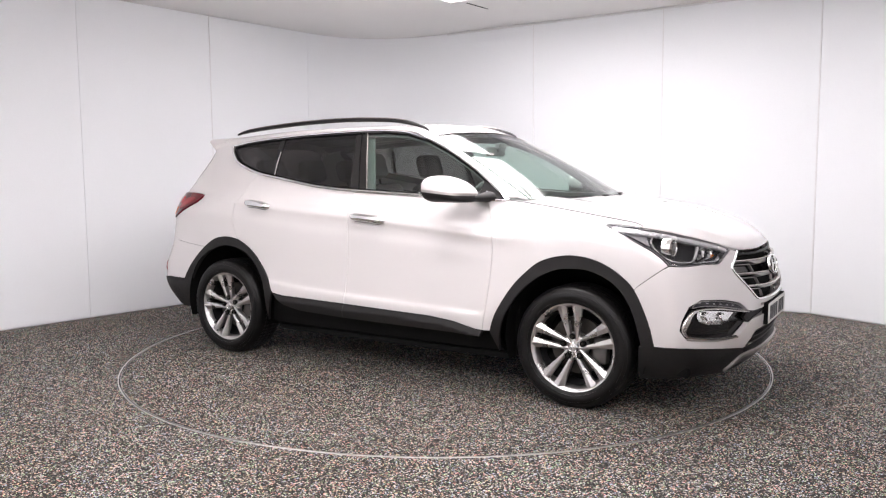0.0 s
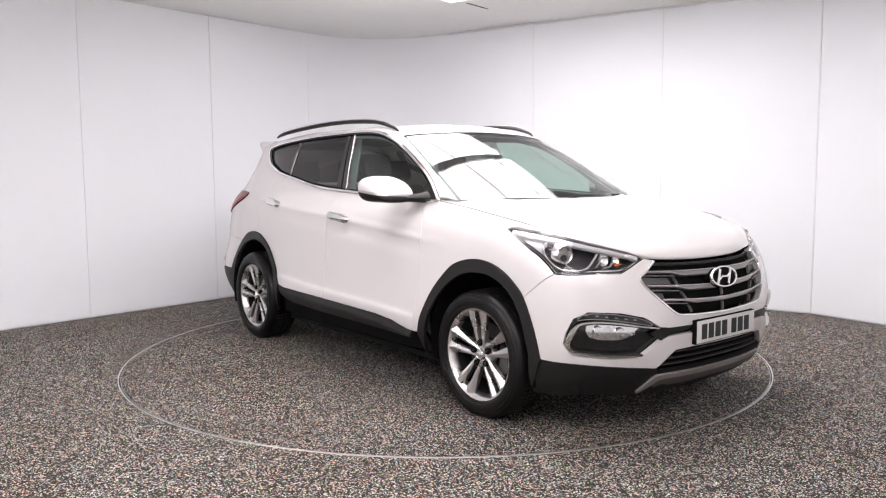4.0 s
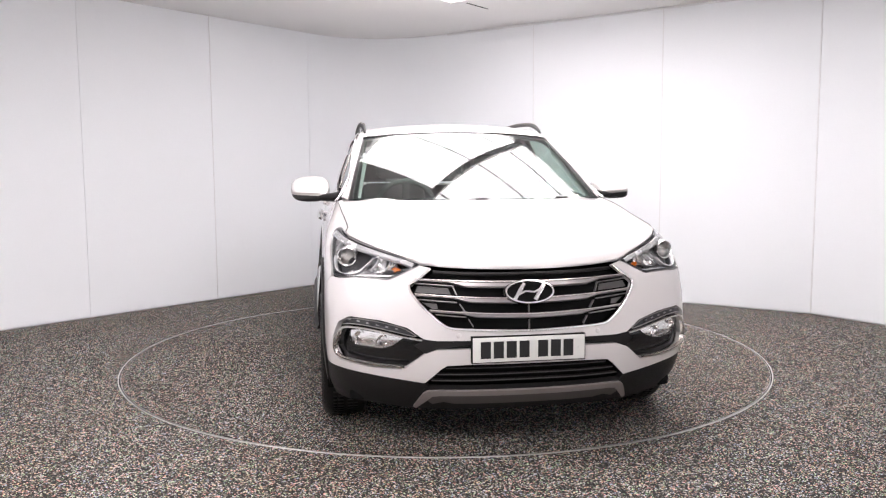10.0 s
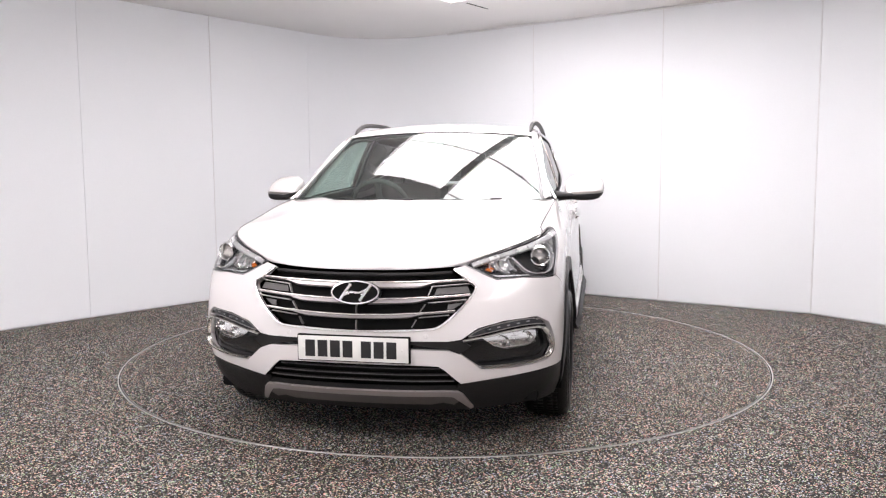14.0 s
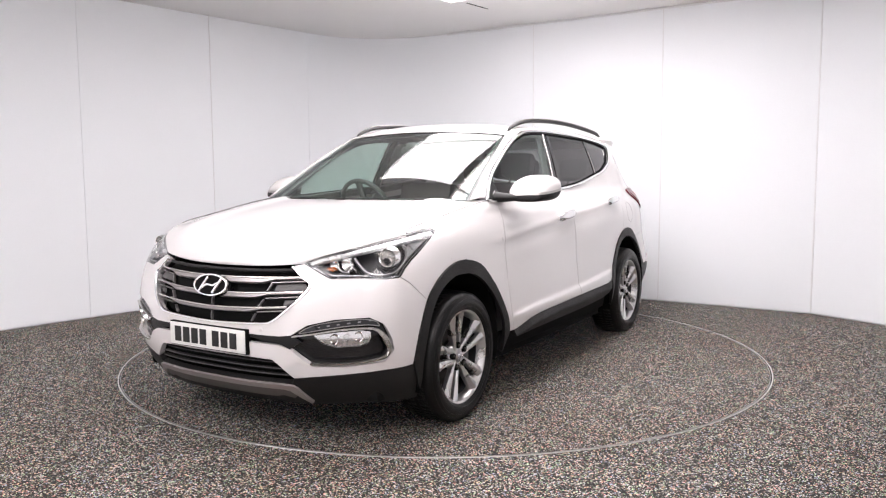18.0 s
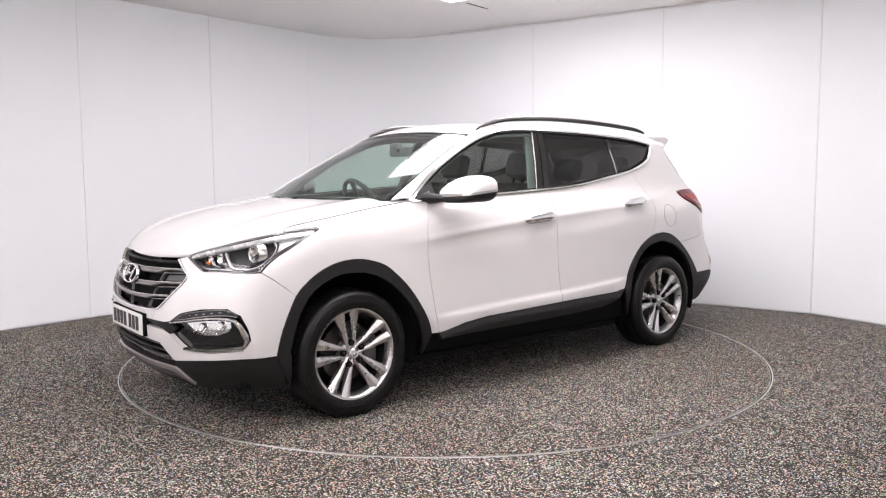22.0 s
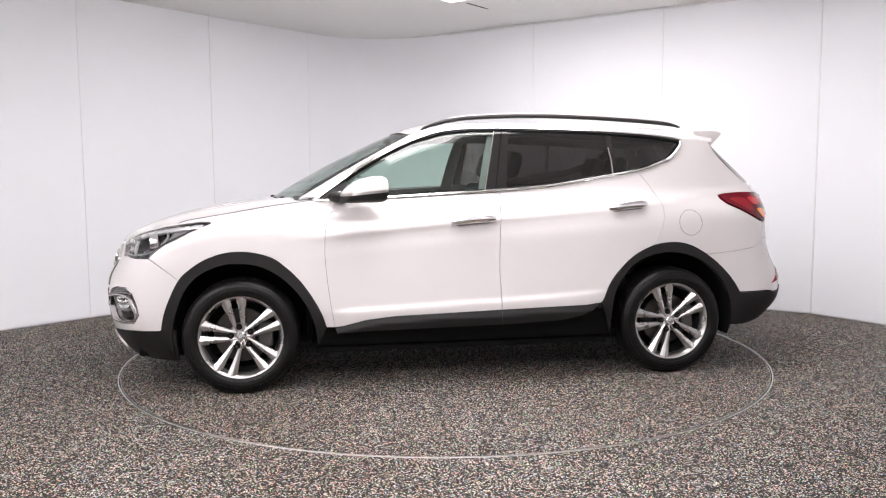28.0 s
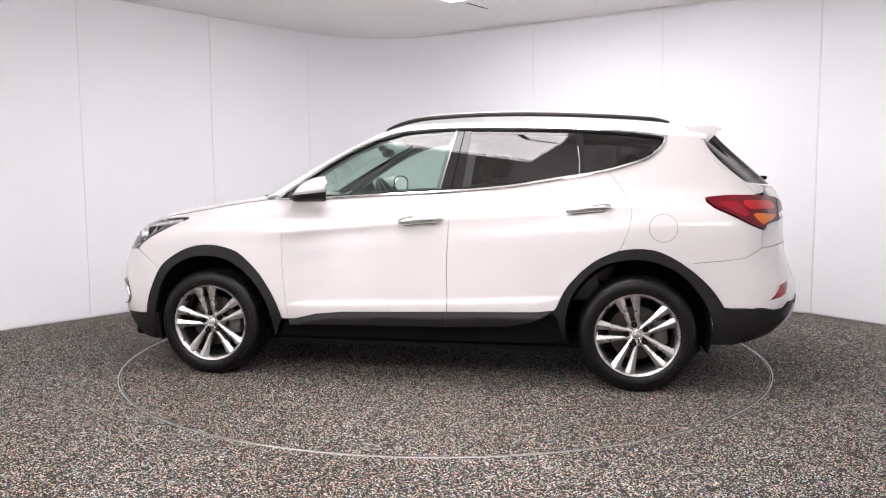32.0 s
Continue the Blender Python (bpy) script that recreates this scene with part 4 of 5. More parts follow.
    part("bumper_band", sheet(across([(0.0, 0.5445), (0.43, 0.5445), (0.48, 0.550), (0.53, 0.52), (0.478, 0.485), (0.43, 0.506), (0.267, 0.528), (0.0, 0.528)]), nose_skin, -0.006, 0.03, 0.02), CLAD, car)
    for k in (-1, 1):
        def f(pts):
            return [(k * s, z) for s, z in Y(pts)]
        surround = f([(0.484, 0.546), (0.58, 0.561), (0.68, 0.580), (0.77, 0.589), (0.822, 0.584), (0.845, 0.562), (0.858, 0.530), (0.866, 0.495), (0.862, 0.467), (0.842, 0.446), (0.76, 0.430), (0.67, 0.422), (0.560, 0.421)])
        lamp = thing_part("fog_lamp", "fog lamp and daytime light in a chrome surround")
        loop = rounded(surround, 5, False)
        part("fog_surround", ribbon(loop, nose_skin, [0.009 + 0.019 * math.exp(-((i / (len(loop) - 1) - 0.52) / 0.15) ** 2) for i in range(len(loop))], 0.012, -0.004), WARMCHROME, lamp)
        light = f(rounded([(0.510, 0.560), (0.62, 0.580), (0.72, 0.597), (0.80, 0.602), (0.838, 0.596), (0.826, 0.620), (0.790, 0.631), (0.73, 0.629), (0.645, 0.617), (0.560, 0.596)], 4))
        part("daylight_housing", sheet(light, nose_skin, -0.010, 0.03, 0.02), LAMPDARK, lamp)
        part("daylight_edge", ribbon(inner(light, 0.002), nose_skin, 0.0035, 0.004, -0.008, True), SATIN, lamp)
        for i in range(6):
            s, z = 0.590 + i * 0.042, 0.592 + i * 0.0062
            part("diode", ribbon(f([(s, z), (s + 0.006, z + 0.001), (s + 0.012, z + 0.002)]), nose_skin, 0.006, 0.003, -0.009), LAMPGREY, lamp)
        fog = f([(0.572, 0.552), (0.68, 0.569), (0.770, 0.578), (0.808, 0.572), (0.812, 0.545), (0.800, 0.520), (0.765, 0.506), (0.675, 0.498), (0.620, 0.514)])
        part("reflector", sheet(fog, nose_skin, -0.028, 0.03, 0.0), CHROME, lamp)
        part("fog_bulb", lathe([(0.0, 0.02), (0.016, 0.014), (0.022, 0.0)], 20, "x"), LENS, lamp).location = tuple(nose_skin(np.array([k * 0.71]), np.array([0.54]))[0] + np.array([-0.025, 0, 0]))
        for y, z in ((0.655, 0.535), (0.755, 0.548)):
            part("reflector_cup", lathe([(0.0, -0.008), (0.012, -0.004), (0.024, 0.010)], 20, "x"), CHROME, lamp).location = tuple(nose_skin(np.array([k * found(1, y, z)]), np.array([z]))[0] + np.array([-0.030, 0, 0]))
        part("fog_lens", sheet(fog, nose_skin, -0.012, 0.03, 0.01), LENS, lamp)
    # parking sensors
    for s in (-0.325, 0.325):
        p = nose_skin(np.array([s]), np.array([0.568]))[0]
        o = part("parking_sensor", lathe([(0.0, 0.004), (0.009, 0.003), (0.0115, 0.0)], 20, "x"), PAINT, car)
        o.location = tuple(p)


def thing_part(name, label=""):
    o = new(name)
    o.parent = car
    return tagged(o, label=label) if label else o


def build_headlamps():
    outline = LAMP_TOP + LAMP_LOW
    for k in (-1, 1):
        def f(pts):
            return [(k * s, z) for s, z in pts]

        def at(y, z, deep):
            s = found(1, y, z)
            return nose_skin(np.array([k * s]), np.array([z]))[0] + np.array([-deep, 0, 0])
        lamp = thing_part("headlamp", "clear headlamp with a round projector and chrome edging")
        part("housing", sheet(f(inner(outline, 0.004)), nose_skin, -0.055, 0.03, 0.0), LAMPDARK, lamp)
        part("housing_wall", ribbon(f(inner(outline, 0.006)), nose_skin, 0.006, 0.03, -0.035, True), LAMPDARK, lamp)
        part("lens", sheet(f(inner(outline, -0.0015)), nose_skin, 0.0, 0.03, 0.012), LENS, lamp)
        part("lamp_seal", ribbon(f(inner(outline, -0.001)), nose_skin, 0.003, 0.002, -0.006, True), LAMPGREY, lamp)
        top = [(s, z - 0.020) for s, z in rounded(LAMP_TOP, 4, False)][2:-3]
        part("chrome_edge", ribbon(f(top), nose_skin, [0.024 + 0.010 * i / len(top) for i in range(len(top))], 0.012, -0.012), LAMPSILVER, lamp)
        guide = [(0.764, 0.905), (0.795, 0.872), (0.822, 0.845), (0.862, 0.831), (0.918, 0.832), (0.962, 0.850), (1.020, 0.893), (1.058, 0.936), (1.060, 0.958)]
        part("light_guide", ribbon(f(rounded(guide, 5, False)), nose_skin, [0.013 - 0.006 * min(1, i / 16) for i in range(41)], 0.012, -0.02), LAMPSILVER, lamp)
        base = [(0.535, 0.862), (0.600, 0.836), (0.650, 0.826), (0.74, 0.826), (0.83, 0.824)]
        part("lower_guide", ribbon(f(rounded(base, 5, False)), nose_skin, 0.010, 0.010, -0.022), LAMPSILVER, lamp)
        for blade in ([(0.655, 0.898), (0.668, 0.868), (0.690, 0.848), (0.730, 0.842)], [(0.735, 0.905), (0.748, 0.872), (0.770, 0.850)]):
            part("blade", ribbon(f(rounded(blade, 4, False)), nose_skin, 0.007, 0.014, -0.030), LAMPSILVER, lamp)
        side = [(1.085, 0.958), (1.10, 0.984), (1.24, 1.002), (1.262, 1.000), (1.18, 0.966), (1.10, 0.930), (1.04, 0.900)]
        part("inner_panel", sheet(f(side), nose_skin, -0.022, 0.03, 0.01), LAMPGREY, lamp)
        aim = Matrix.Translation(tuple(at(0.795, 0.897, 0.056))) @ Matrix.Rotation(k * radians(10), 4, "Z")
        for name, prof, mat in (("projector_ring", [(0.036, 0.002), (0.039, 0.020), (0.044, 0.025), (0.0505, 0.016), (0.052, -0.02)], CHROME), ("projector", [(0.0, 0.022), (0.016, 0.018), (0.028, 0.008), (0.037, -0.004)], LENS), ("projector_bowl", [(0.0, -0.03), (0.027, -0.018), (0.038, 0.0)], SATIN)):
            part(name, lathe(prof, 32, "x"), mat, lamp).matrix_basis = aim
        for y, z, r in ((0.655, 0.872, 0.036), (0.600, 0.866, 0.026)):
            part("reflector", lathe([(0.0, -0.012), (r * 0.35, -0.006), (r * 0.6, 0.0), (r, 0.018)], 20, "x"), CHROME, lamp).location = tuple(at(y, z, 0.045))
        part("indicator", sheet(f(Y([(0.572, 0.863), (0.592, 0.878), (0.612, 0.870), (0.602, 0.852)])), nose_skin, -0.038, 0.02, 0.01), AMBER, lamp, "amber indicator")


def build_tail():
    half = [(4.42, 0.757), (4.60, 0.774), (4.717, 0.792), (4.79, 0.828), (4.84, 0.848), (5.1, 0.855), (5.7, 0.86), (5.7, 0.525), (5.1, 0.52), (4.97, 0.528), (4.90, 0.500), (4.82, 0.496), (4.76, 0.508), (4.62, 0.506)] + X(rounded(ARCH_R[12:8:-1], 4, False))
    sheet_pair("rear_bumper", half, PAINT, lip=0.02, gap=0.0003)
    low = [(4.600, 0.500), (4.76, 0.503), (4.82, 0.491), (4.90, 0.495), (4.97, 0.523), (5.7, 0.52), (5.7, 0.30), (5.0, 0.33), (4.85, 0.315), (4.70, 0.285), (4.565, 0.285), (4.562, 0.41)]
    sheet_pair("rear_lower_bumper", low, CLAD, off=0.006, lip=0.03)
    skid = [(5.04, 0.47), (5.08, 0.51), (5.12, 0.50), (5.10, 0.42), (5.06, 0.375), (5.02, 0.365)]
    sheet_pair("rear_skid_edge", skid, SATIN, off=0.014, lip=0.02)
    gate = [(4.846, 0.90), (4.8395, 0.851), (5.1, 0.859), (5.7, 0.868), (5.7, 1.20), (5.06, 1.19), (5.02, 1.150), (5.055, 1.140), (5.17, 1.129), (5.268, 1.095), (5.256, 1.014), (5.12, 0.999), (4.972, 0.990), (4.898, 0.975), (4.876, 0.949), (4.862, 0.948)]
    sheet_pair("tailgate", gate, PAINT, lip=0.02, gap=0.0003)
    sheet_pair("tailgate_edge", [(4.86, 1.158), (4.97, 1.165), (5.06, 1.196), (5.02, 1.21), (4.85, 1.228), (4.70, 1.42), (4.63, 1.50), (4.56, 1.50), (4.595, 1.455), (4.703, 1.33), (4.843, 1.20)], PAINT, lip=0.02, gap=0.0003)
    sheet_pair("rear_glass", [(5.7, 1.205), (5.02, 1.215), (4.855, 1.232), (4.71, 1.42), (4.64, 1.495), (5.0, 1.52), (5.7, 1.53)], GLASS_DARK, lip=0.0)
    sheet_pair("rear_glass_band", [(4.855, 1.232), (4.71, 1.42), (4.64, 1.495), (4.82, 1.485), (4.87, 1.42), (4.98, 1.26)], GLOSSBLACK, off=0.002, lip=0.0)
    lamp, lamp2 = sheet_pair("tail_lamp", rounded(TAIL_LAMP, 3), REDLENS, "dark red wrap-around tail lamp", off=0.010, lip=0.02)
    for k, owner in ((1, lamp), (-1, lamp2)):
        for name, pts, mat in (("lamp_bar", [(4.741, 1.115), (4.86, 1.114), (5.000, 1.106), (5.005, 1.066), (4.88, 1.068), (4.767, 1.070)], REDBRIGHT), ("side_bar", [(4.598, 1.104), (4.705, 1.108), (4.755, 1.046), (4.722, 1.032)], REDMID), ("amber_bar", [(4.794, 1.041), (4.92, 1.040), (5.020, 1.034), (4.969, 1.008), (4.885, 0.990), (4.850, 0.984)], AMBER), ("reversing_lens", [(5.10, 1.045), (5.22, 1.045), (5.22, 1.022), (5.10, 1.016)], LAMPSILVER)):
            bm = sheet(rounded(pts, 4), skin, 0.0125, 0.02, 0.004)
            part(name, bm if k > 0 else mirrored(bm), mat, owner)
    refl = [(4.789, 0.550), (4.900, 0.634), (5.041, 0.642), (4.930, 0.576)]
    sheet_pair("rear_reflector", refl, REDMID, "red bumper reflector", off=0.004)
    for k, owner in ((1, lamp), (-1, lamp2)):
        bm = ribbon([(5.045, 1.000), (5.085, 1.065), (5.130, 1.124)], skin, 0.006, 0.003, 0.010)
        part("lamp_joint", bm if k > 0 else mirrored(bm), DARKBAR, owner)
    # roof spoiler
    bm = bmesh.new()
    secs = []
    for y in np.linspace(-0.60, 0.60, 17):
        q = (y / 0.60) ** 2
        x1, z1 = -1.895 + 0.075 * q, 1.576 - 0.030 * q
        pts = [(-1.62, 1.606 - 0.045 * q), (-1.78, 1.600 - 0.036 * q), (x1, z1 + 0.006), (x1, z1 - 0.008), (-1.845 + 0.06 * q + 0.035 * q**4, z1 - 0.050 - 0.030 * q**4), (-1.70 + 0.02 * q**4, 1.50 - 0.02 * q**4)]
        secs.append([bm.verts.new((x, y, z)) for x, z in pts])
    for a, b in zip(secs, secs[1:]):
        for i in range(6):
            bm.faces.new((a[i], a[(i + 1) % 6], b[(i + 1) % 6], b[i]))
    bm.faces.new(secs[0])
    bm.faces.new(secs[-1][::-1])
    bmesh.ops.recalc_face_normals(bm, faces=bm.faces)
    part("roof_spoiler", sharpen(bm, 40), PAINT, car)
    wiper = part("rear_wiper", tube([(-2.188, 0.02, 1.250), (-2.180, -0.12, 1.256), (-2.150, -0.30, 1.262), (-2.105, -0.46, 1.262)], 0.008, 6), MATTBLACK, car)
    part("wiper_pivot", box((-2.205, -0.02, 1.236), (-2.125, 0.10, 1.262), 0.010), MATTBLACK, wiper)


# roof, screen and pillars are drawn between three lines that run from nose to tail
ROOF_EDGE_X = pchip((0.0, 0.42, 0.60, 1.0), (1.0, 0.30, 0.02, -1.78))
ROOF_EDGE_Y = pchip((0.0, 0.42, 0.50, 0.60, 0.8, 1.0), (0.762, 0.628, 0.605, 0.595, 0.585, 0.545))
ROOF_EDGE_Z = pchip((0.0, 0.1, 0.2, 0.3, 0.42, 0.52, 0.62, 0.8, 1.0), (1.145, 1.243, 1.338, 1.431, 1.535, 1.582, 1.600, 1.603, 1.553))
MID_X = pchip((0.0, 0.42, 0.60, 1.0), (1.19, 0.36, 0.05, -1.80))
MID_Z = pchip((0.0, 0.1, 0.2, 0.3, 0.42, 0.52, 0.60, 0.75, 0.9, 1.0), (1.140, 1.250, 1.358, 1.460, 1.567, 1.619, 1.638, 1.647, 1.625, 1.592))
DOOR_X = pchip((0.0, 0.42, 0.60, 1.0), (0.89, 0.17, -0.06, -1.74))
DOOR_Z = pchip((-1.80, -1.65, -1.494, -1.464, -1.322, -1.145, -0.79, -0.435, -0.244, -0.08, 0.097, 0.276, 0.455, 0.636, 0.781, 0.890),
               (1.480, 1.495, 1.512, 1.519, 1.538, 1.553, 1.573, 1.582, 1.584, 1.581, 1.566, 1.517, 1.437, 1.332, 1.233, 1.152))


def bent(t, a, b, c):
    """A smooth bow through its values at the foot, middle and head of the windscreen."""
    u = t / 0.42
    return a * (1 - u) * (1 - 2 * u) + b * 4 * u * (1 - u) + c * u * (2 * u - 1)


def top_skin(t, a):
    """a from -1 (window tops) to 0 (roof edge) to 1 (the car's middle)."""
    t, a = np.asarray(t, float), np.asarray(a, float)
    on = t <= 0.42
    ex = np.where(on, bent(t, 1.0, 0.650, 0.30), ROOF_EDGE_X(t))
    ey = np.where(on, bent(t, 0.762, 0.698, 0.628), ROOF_EDGE_Y(t))
    ez = np.where(on, bent(t, 1.145, 1.348, 1.535), ROOF_EDGE_Z(t))
    mx = np.where(on, bent(t, 1.19, 0.782, 0.36), MID_X(t))
    mz = np.where(on, bent(t, 1.140, 1.371, 1.567), MID_Z(t))
    dx = DOOR_X(t)
    dz = DOOR_Z(dx)
    dy = flank(dx, dz) + swell(dx, dz)
    q = 1 - np.clip(a, 0, 2)
    top = np.stack([mx + (ex - mx) * q**2, ey * q, mz + (ez - mz) * q**2], 1)
    w = np.clip(-a, 0, 1)
    bulge = np.sin(np.pi * w) * 0.009
    strip = np.stack([ex + (dx - ex) * w, ey + (dy - ey) * w + bulge * 0.7, ez + (dz - ez) * w + bulge * 0.7], 1)
    return np.where((a >= 0)[:, None], top, strip)


def build_top():
    ts = list(np.linspace(0.42, 1.0, 40))
    roof = [(t, 0.0) for t in ts] + [(1.0, 1.0)] + [(t, 1.0) for t in ts[::-1]]
    side_pair("roof_panel", lambda: sheet(roof, top_skin, 0, 0.02, 0.0), PAINT)
    ts = list(np.linspace(0.0, 1.0, 60))
    pillar = [(t, -1.0) for t in ts] + [(t, 0.0) for t in ts[::-1]]
    side_pair("roof_pillar", lambda: sheet(pillar, top_skin, 0, 0.02, 0.012), PAINT)
    screen = [(t, 0.03) for t in np.linspace(0.0, 0.4196, 30)] + [(0.4196, 1.0), (0.0, 1.0)]
    side_pair("windscreen", lambda: sheet(screen, top_skin, -0.004, 0.02, 0.0), GLASS_SCREEN, None, "raked green-tinted windscreen")
    frit = [(0.0, 0.0), (0.0, 1.0), (0.014, 1.0), (0.014, 0.070), (0.39, 0.052), (0.400, 1.0), (0.4196, 1.0), (0.4196, 0.0)]
    side_pair("screen_border", lambda: sheet(frit, top_skin, -0.010, 0.02, 0.0), GLOSSBLACK)
    # hood between its side lines and a crowned middle
    edge = np.array([skin(np.array([s]), np.array([z]))[0] for s, z in rounded(HOOD_LINE, 6, False)])
    n = len(edge)
    mid_x = pchip((0, 0.12, 0.3, 0.6, 1.0), (2.150, 2.07, 1.89, 1.55, 1.17))
    mid_z = pchip((2.150, 2.128, 2.085, 1.955, 1.76, 1.55, 1.346, 1.17), (0.866, 0.896, 0.925, 0.985, 1.047, 1.091, 1.121, 1.142))
    run = np.linspace(0, 1, n)

    def hood_skin(t, q):
        t, q = np.asarray(t, float), np.asarray(q, float)
        ex, ey, ez = (np.interp(t, run, edge[:, i]) for i in range(3))
        mx = mid_x(t)
        mz = mid_z(mx)
        crown = 0.012 * np.exp(-((q - 0.72) / 0.12) ** 2) * np.clip((t - 0.05) / 0.3, 0, 1)
        r = np.abs(q)
        return np.stack([mx + (ex - mx) * r**2.2, ey * q, mz + (ez - mz) * r**2.4 + crown], 1)
    hood = [(t, 0.0) for t in np.linspace(0, 1, 30)] + [(t, 0.994) for t in np.linspace(1, 0, 30)]

    def bonnet_half():
        bm = sheet(hood, hood_skin, 0, 0.03, 0.0, centre=(1.5, 0, 0))
        facing = bm.verts.layers.float_vector["true_normal"]
        rim = [e for e in bm.edges if e.is_boundary and max(abs(v.co.y) for v in e.verts) > 1e-4]
        for v in bmesh.ops.extrude_edge_only(bm, edges=rim)["geom"]:
            if isinstance(v, bmesh.types.BMVert):
                v.co -= v[facing] * 0.025
        return bm
    side_pair("bonnet", bonnet_half, PAINT)
    side_pair("bonnet_joint", lambda: ribbon(rounded(HOOD_LINE[5:], 6, False), skin, 0.0030, 0.0020, 0.0010), DARKBAR)
    # cowl, wipers
    part("cowl", box((0.97, -0.66, 1.080), (1.175, 0.66, 1.120), 0.01), MATTBLACK, car)
    for y0, y1 in ((0.50, -0.12), (0.0, -0.62)):
        p = []
        for y in np.linspace(y0, y1, 11):
            q = top_skin(np.array([0.002]), np.array([1 - abs(y) / 0.75]))[0]
            p.append((q[0] + 0.010, y, q[2] - 0.008))
        arm = part("wiper", tube(p, 0.005, 6), MATTBLACK, car)
        part("wiper_blade", tube([(x - 0.010, y, z + 0.005) for x, y, z in p[3:]], 0.0035, 6), RUBBER, arm)
        x, y, z = p[0]
        part("wiper_pivot", box((x - 0.022, y - 0.040, z - 0.004), (x + 0.006, y + 0.030, z + 0.014), 0.006), CLAD, arm)
    # rails on the roof
    def rail():
        knots = rounded([(0.235, 0.610, 1.560), (0.19, 0.612, 1.586), (0.06, 0.613, 1.622), (-0.10, 0.612, 1.642), (-0.44, 0.608, 1.655), (-0.80, 0.603, 1.650), (-1.157, 0.595, 1.632), (-1.42, 0.585, 1.612), (-1.53, 0.580, 1.590)], 5, False)
        ends = [min(1.0, 0.30 + 0.7 * k / 9, 0.45 + 0.55 * (len(knots) - 1 - k) / 5) for k in range(len(knots))]
        return tube(knots, 0.017, 8, 0.8, ends)
    side_pair("roof_rail", rail, CLAD, None, "dark roof rail")

    def rail_top():
        knots = rounded([(0.06, 0.619, 1.636), (-0.10, 0.618, 1.656), (-0.44, 0.614, 1.669), (-0.80, 0.609, 1.664), (-1.157, 0.601, 1.646), (-1.40, 0.592, 1.626)], 5, False)
        return tube(knots, 0.006, 8, 0.6)
    side_pair("rail_strip", rail_top, SATIN, None, "thin silver strip on the rail")


def build_windows():
    outer = X(BELT) + X(TOPS)
    # panes
    front = X([(0.865, 1.146), (0.753, 1.143), (0.614, 1.146), (0.441, 1.157), (0.268, 1.166), (-0.145, 1.186), (-0.234, 1.556), (-0.08, 1.556), (0.097, 1.540), (0.276, 1.490), (0.455, 1.410), (0.636, 1.305), (0.781, 1.206)])
    rear = X([(-0.285, 1.193), (-0.422, 1.204), (-0.595, 1.221), (-0.766, 1.247), (-0.995, 1.287), (-0.975, 1.535), (-0.79, 1.548), (-0.435, 1.557), (-0.318, 1.558)])
    quarter = X([(-1.03, 1.292), (-1.171, 1.314), (-1.37, 1.378), (-1.428, 1.412), (-1.472, 1.455), (-1.480, 1.482), (-1.46, 1.494), (-1.322, 1.513), (-1.145, 1.528), (-1.01, 1.535)])
    sheet_pair("front_window", front, GLASS_FRONT, "green-tinted side window", gap=0, off=-0.006, surface=pane_skin, lip=0.0)
    sheet_pair("rear_window", rear, GLASS_DARK, "dark privacy glass", gap=0, off=-0.006, surface=pane_skin, lip=0.0)
    sheet_pair("quarter_window", quarter, GLASS_DARK, "dark privacy glass", gap=0, off=-0.006, surface=pane_skin, lip=0.0)
    pillar = X([(-0.148, 1.184), (-0.237, 1.566), (-0.330, 1.566), (-0.283, 1.190)])
    sheet_pair("door_pillar", pillar, PILLARBLACK, gap=0, off=-0.003, surface=pane_skin, lip=0.01)
    post = X([(-0.993, 1.286), (-0.972, 1.540), (-1.012, 1.540), (-1.032, 1.292)])
    sheet_pair("quarter_post", post, PILLARBLACK, gap=0, off=-0.003, surface=pane_skin, lip=0.01)
    side_pair("post_strip", lambda: ribbon(X([(-0.997, 1.285), (-0.997, 1.36), (-0.985, 1.45)]), pane_skin, 0.008, 0.004, -0.002), SATIN)
    side_pair("pillar_strip", lambda: ribbon(X([(-0.147, 1.19), (-0.190, 1.37), (-0.234, 1.556)]), pane_skin, 0.007, 0.004, -0.002), WARMCHROME)
    side_pair("pillar_joint", lambda: ribbon(X([(-0.2135, 1.186), (-0.250, 1.37), (-0.284, 1.560)]), pane_skin, 0.005, 0.002, -0.001), MATTBLACK)
    side_pair("window_trim", lambda: ribbon(rounded(outer, 3), skin, 0.016, 0.007, 0.006, True), CHROME, None, "thin chrome window trim")
    side_pair("window_seal", lambda: ribbon(inner(outer, 0.012), skin, 0.014, 0.004, -0.005, True), MATTBLACK)
    side_pair("window_lining", lambda: ribbon(rounded(outer, 3), skin, 0.056, 0.010, -0.030, True), MIRRORGREY)
    # pale inner lining of the middle pillar, seen through the front window
    lining = X([(-0.105, 1.165), (-0.190, 1.165), (-0.280, 1.57), (-0.205, 1.57), (-0.158, 1.40)])
    sheet_pair("inner_pillar", lining, MIRRORGREY, gap=0, off=-0.045, lip=0.01)
    sail = X([(0.885, 1.146), (0.76, 1.140), (0.70, 1.142), (0.715, 1.245), (0.781, 1.205)])
    sheet_pair("mirror_base", sail, CLAD, gap=0, off=0.002, lip=0.01)
    # bright silver patch imitates a reflection at the mirror arm's foot
    sheet_pair("base_glint", X([(0.800, 1.164), (0.740, 1.160), (0.748, 1.186)]), LAMPSILVER, gap=0, off=0.006, lip=0.004)


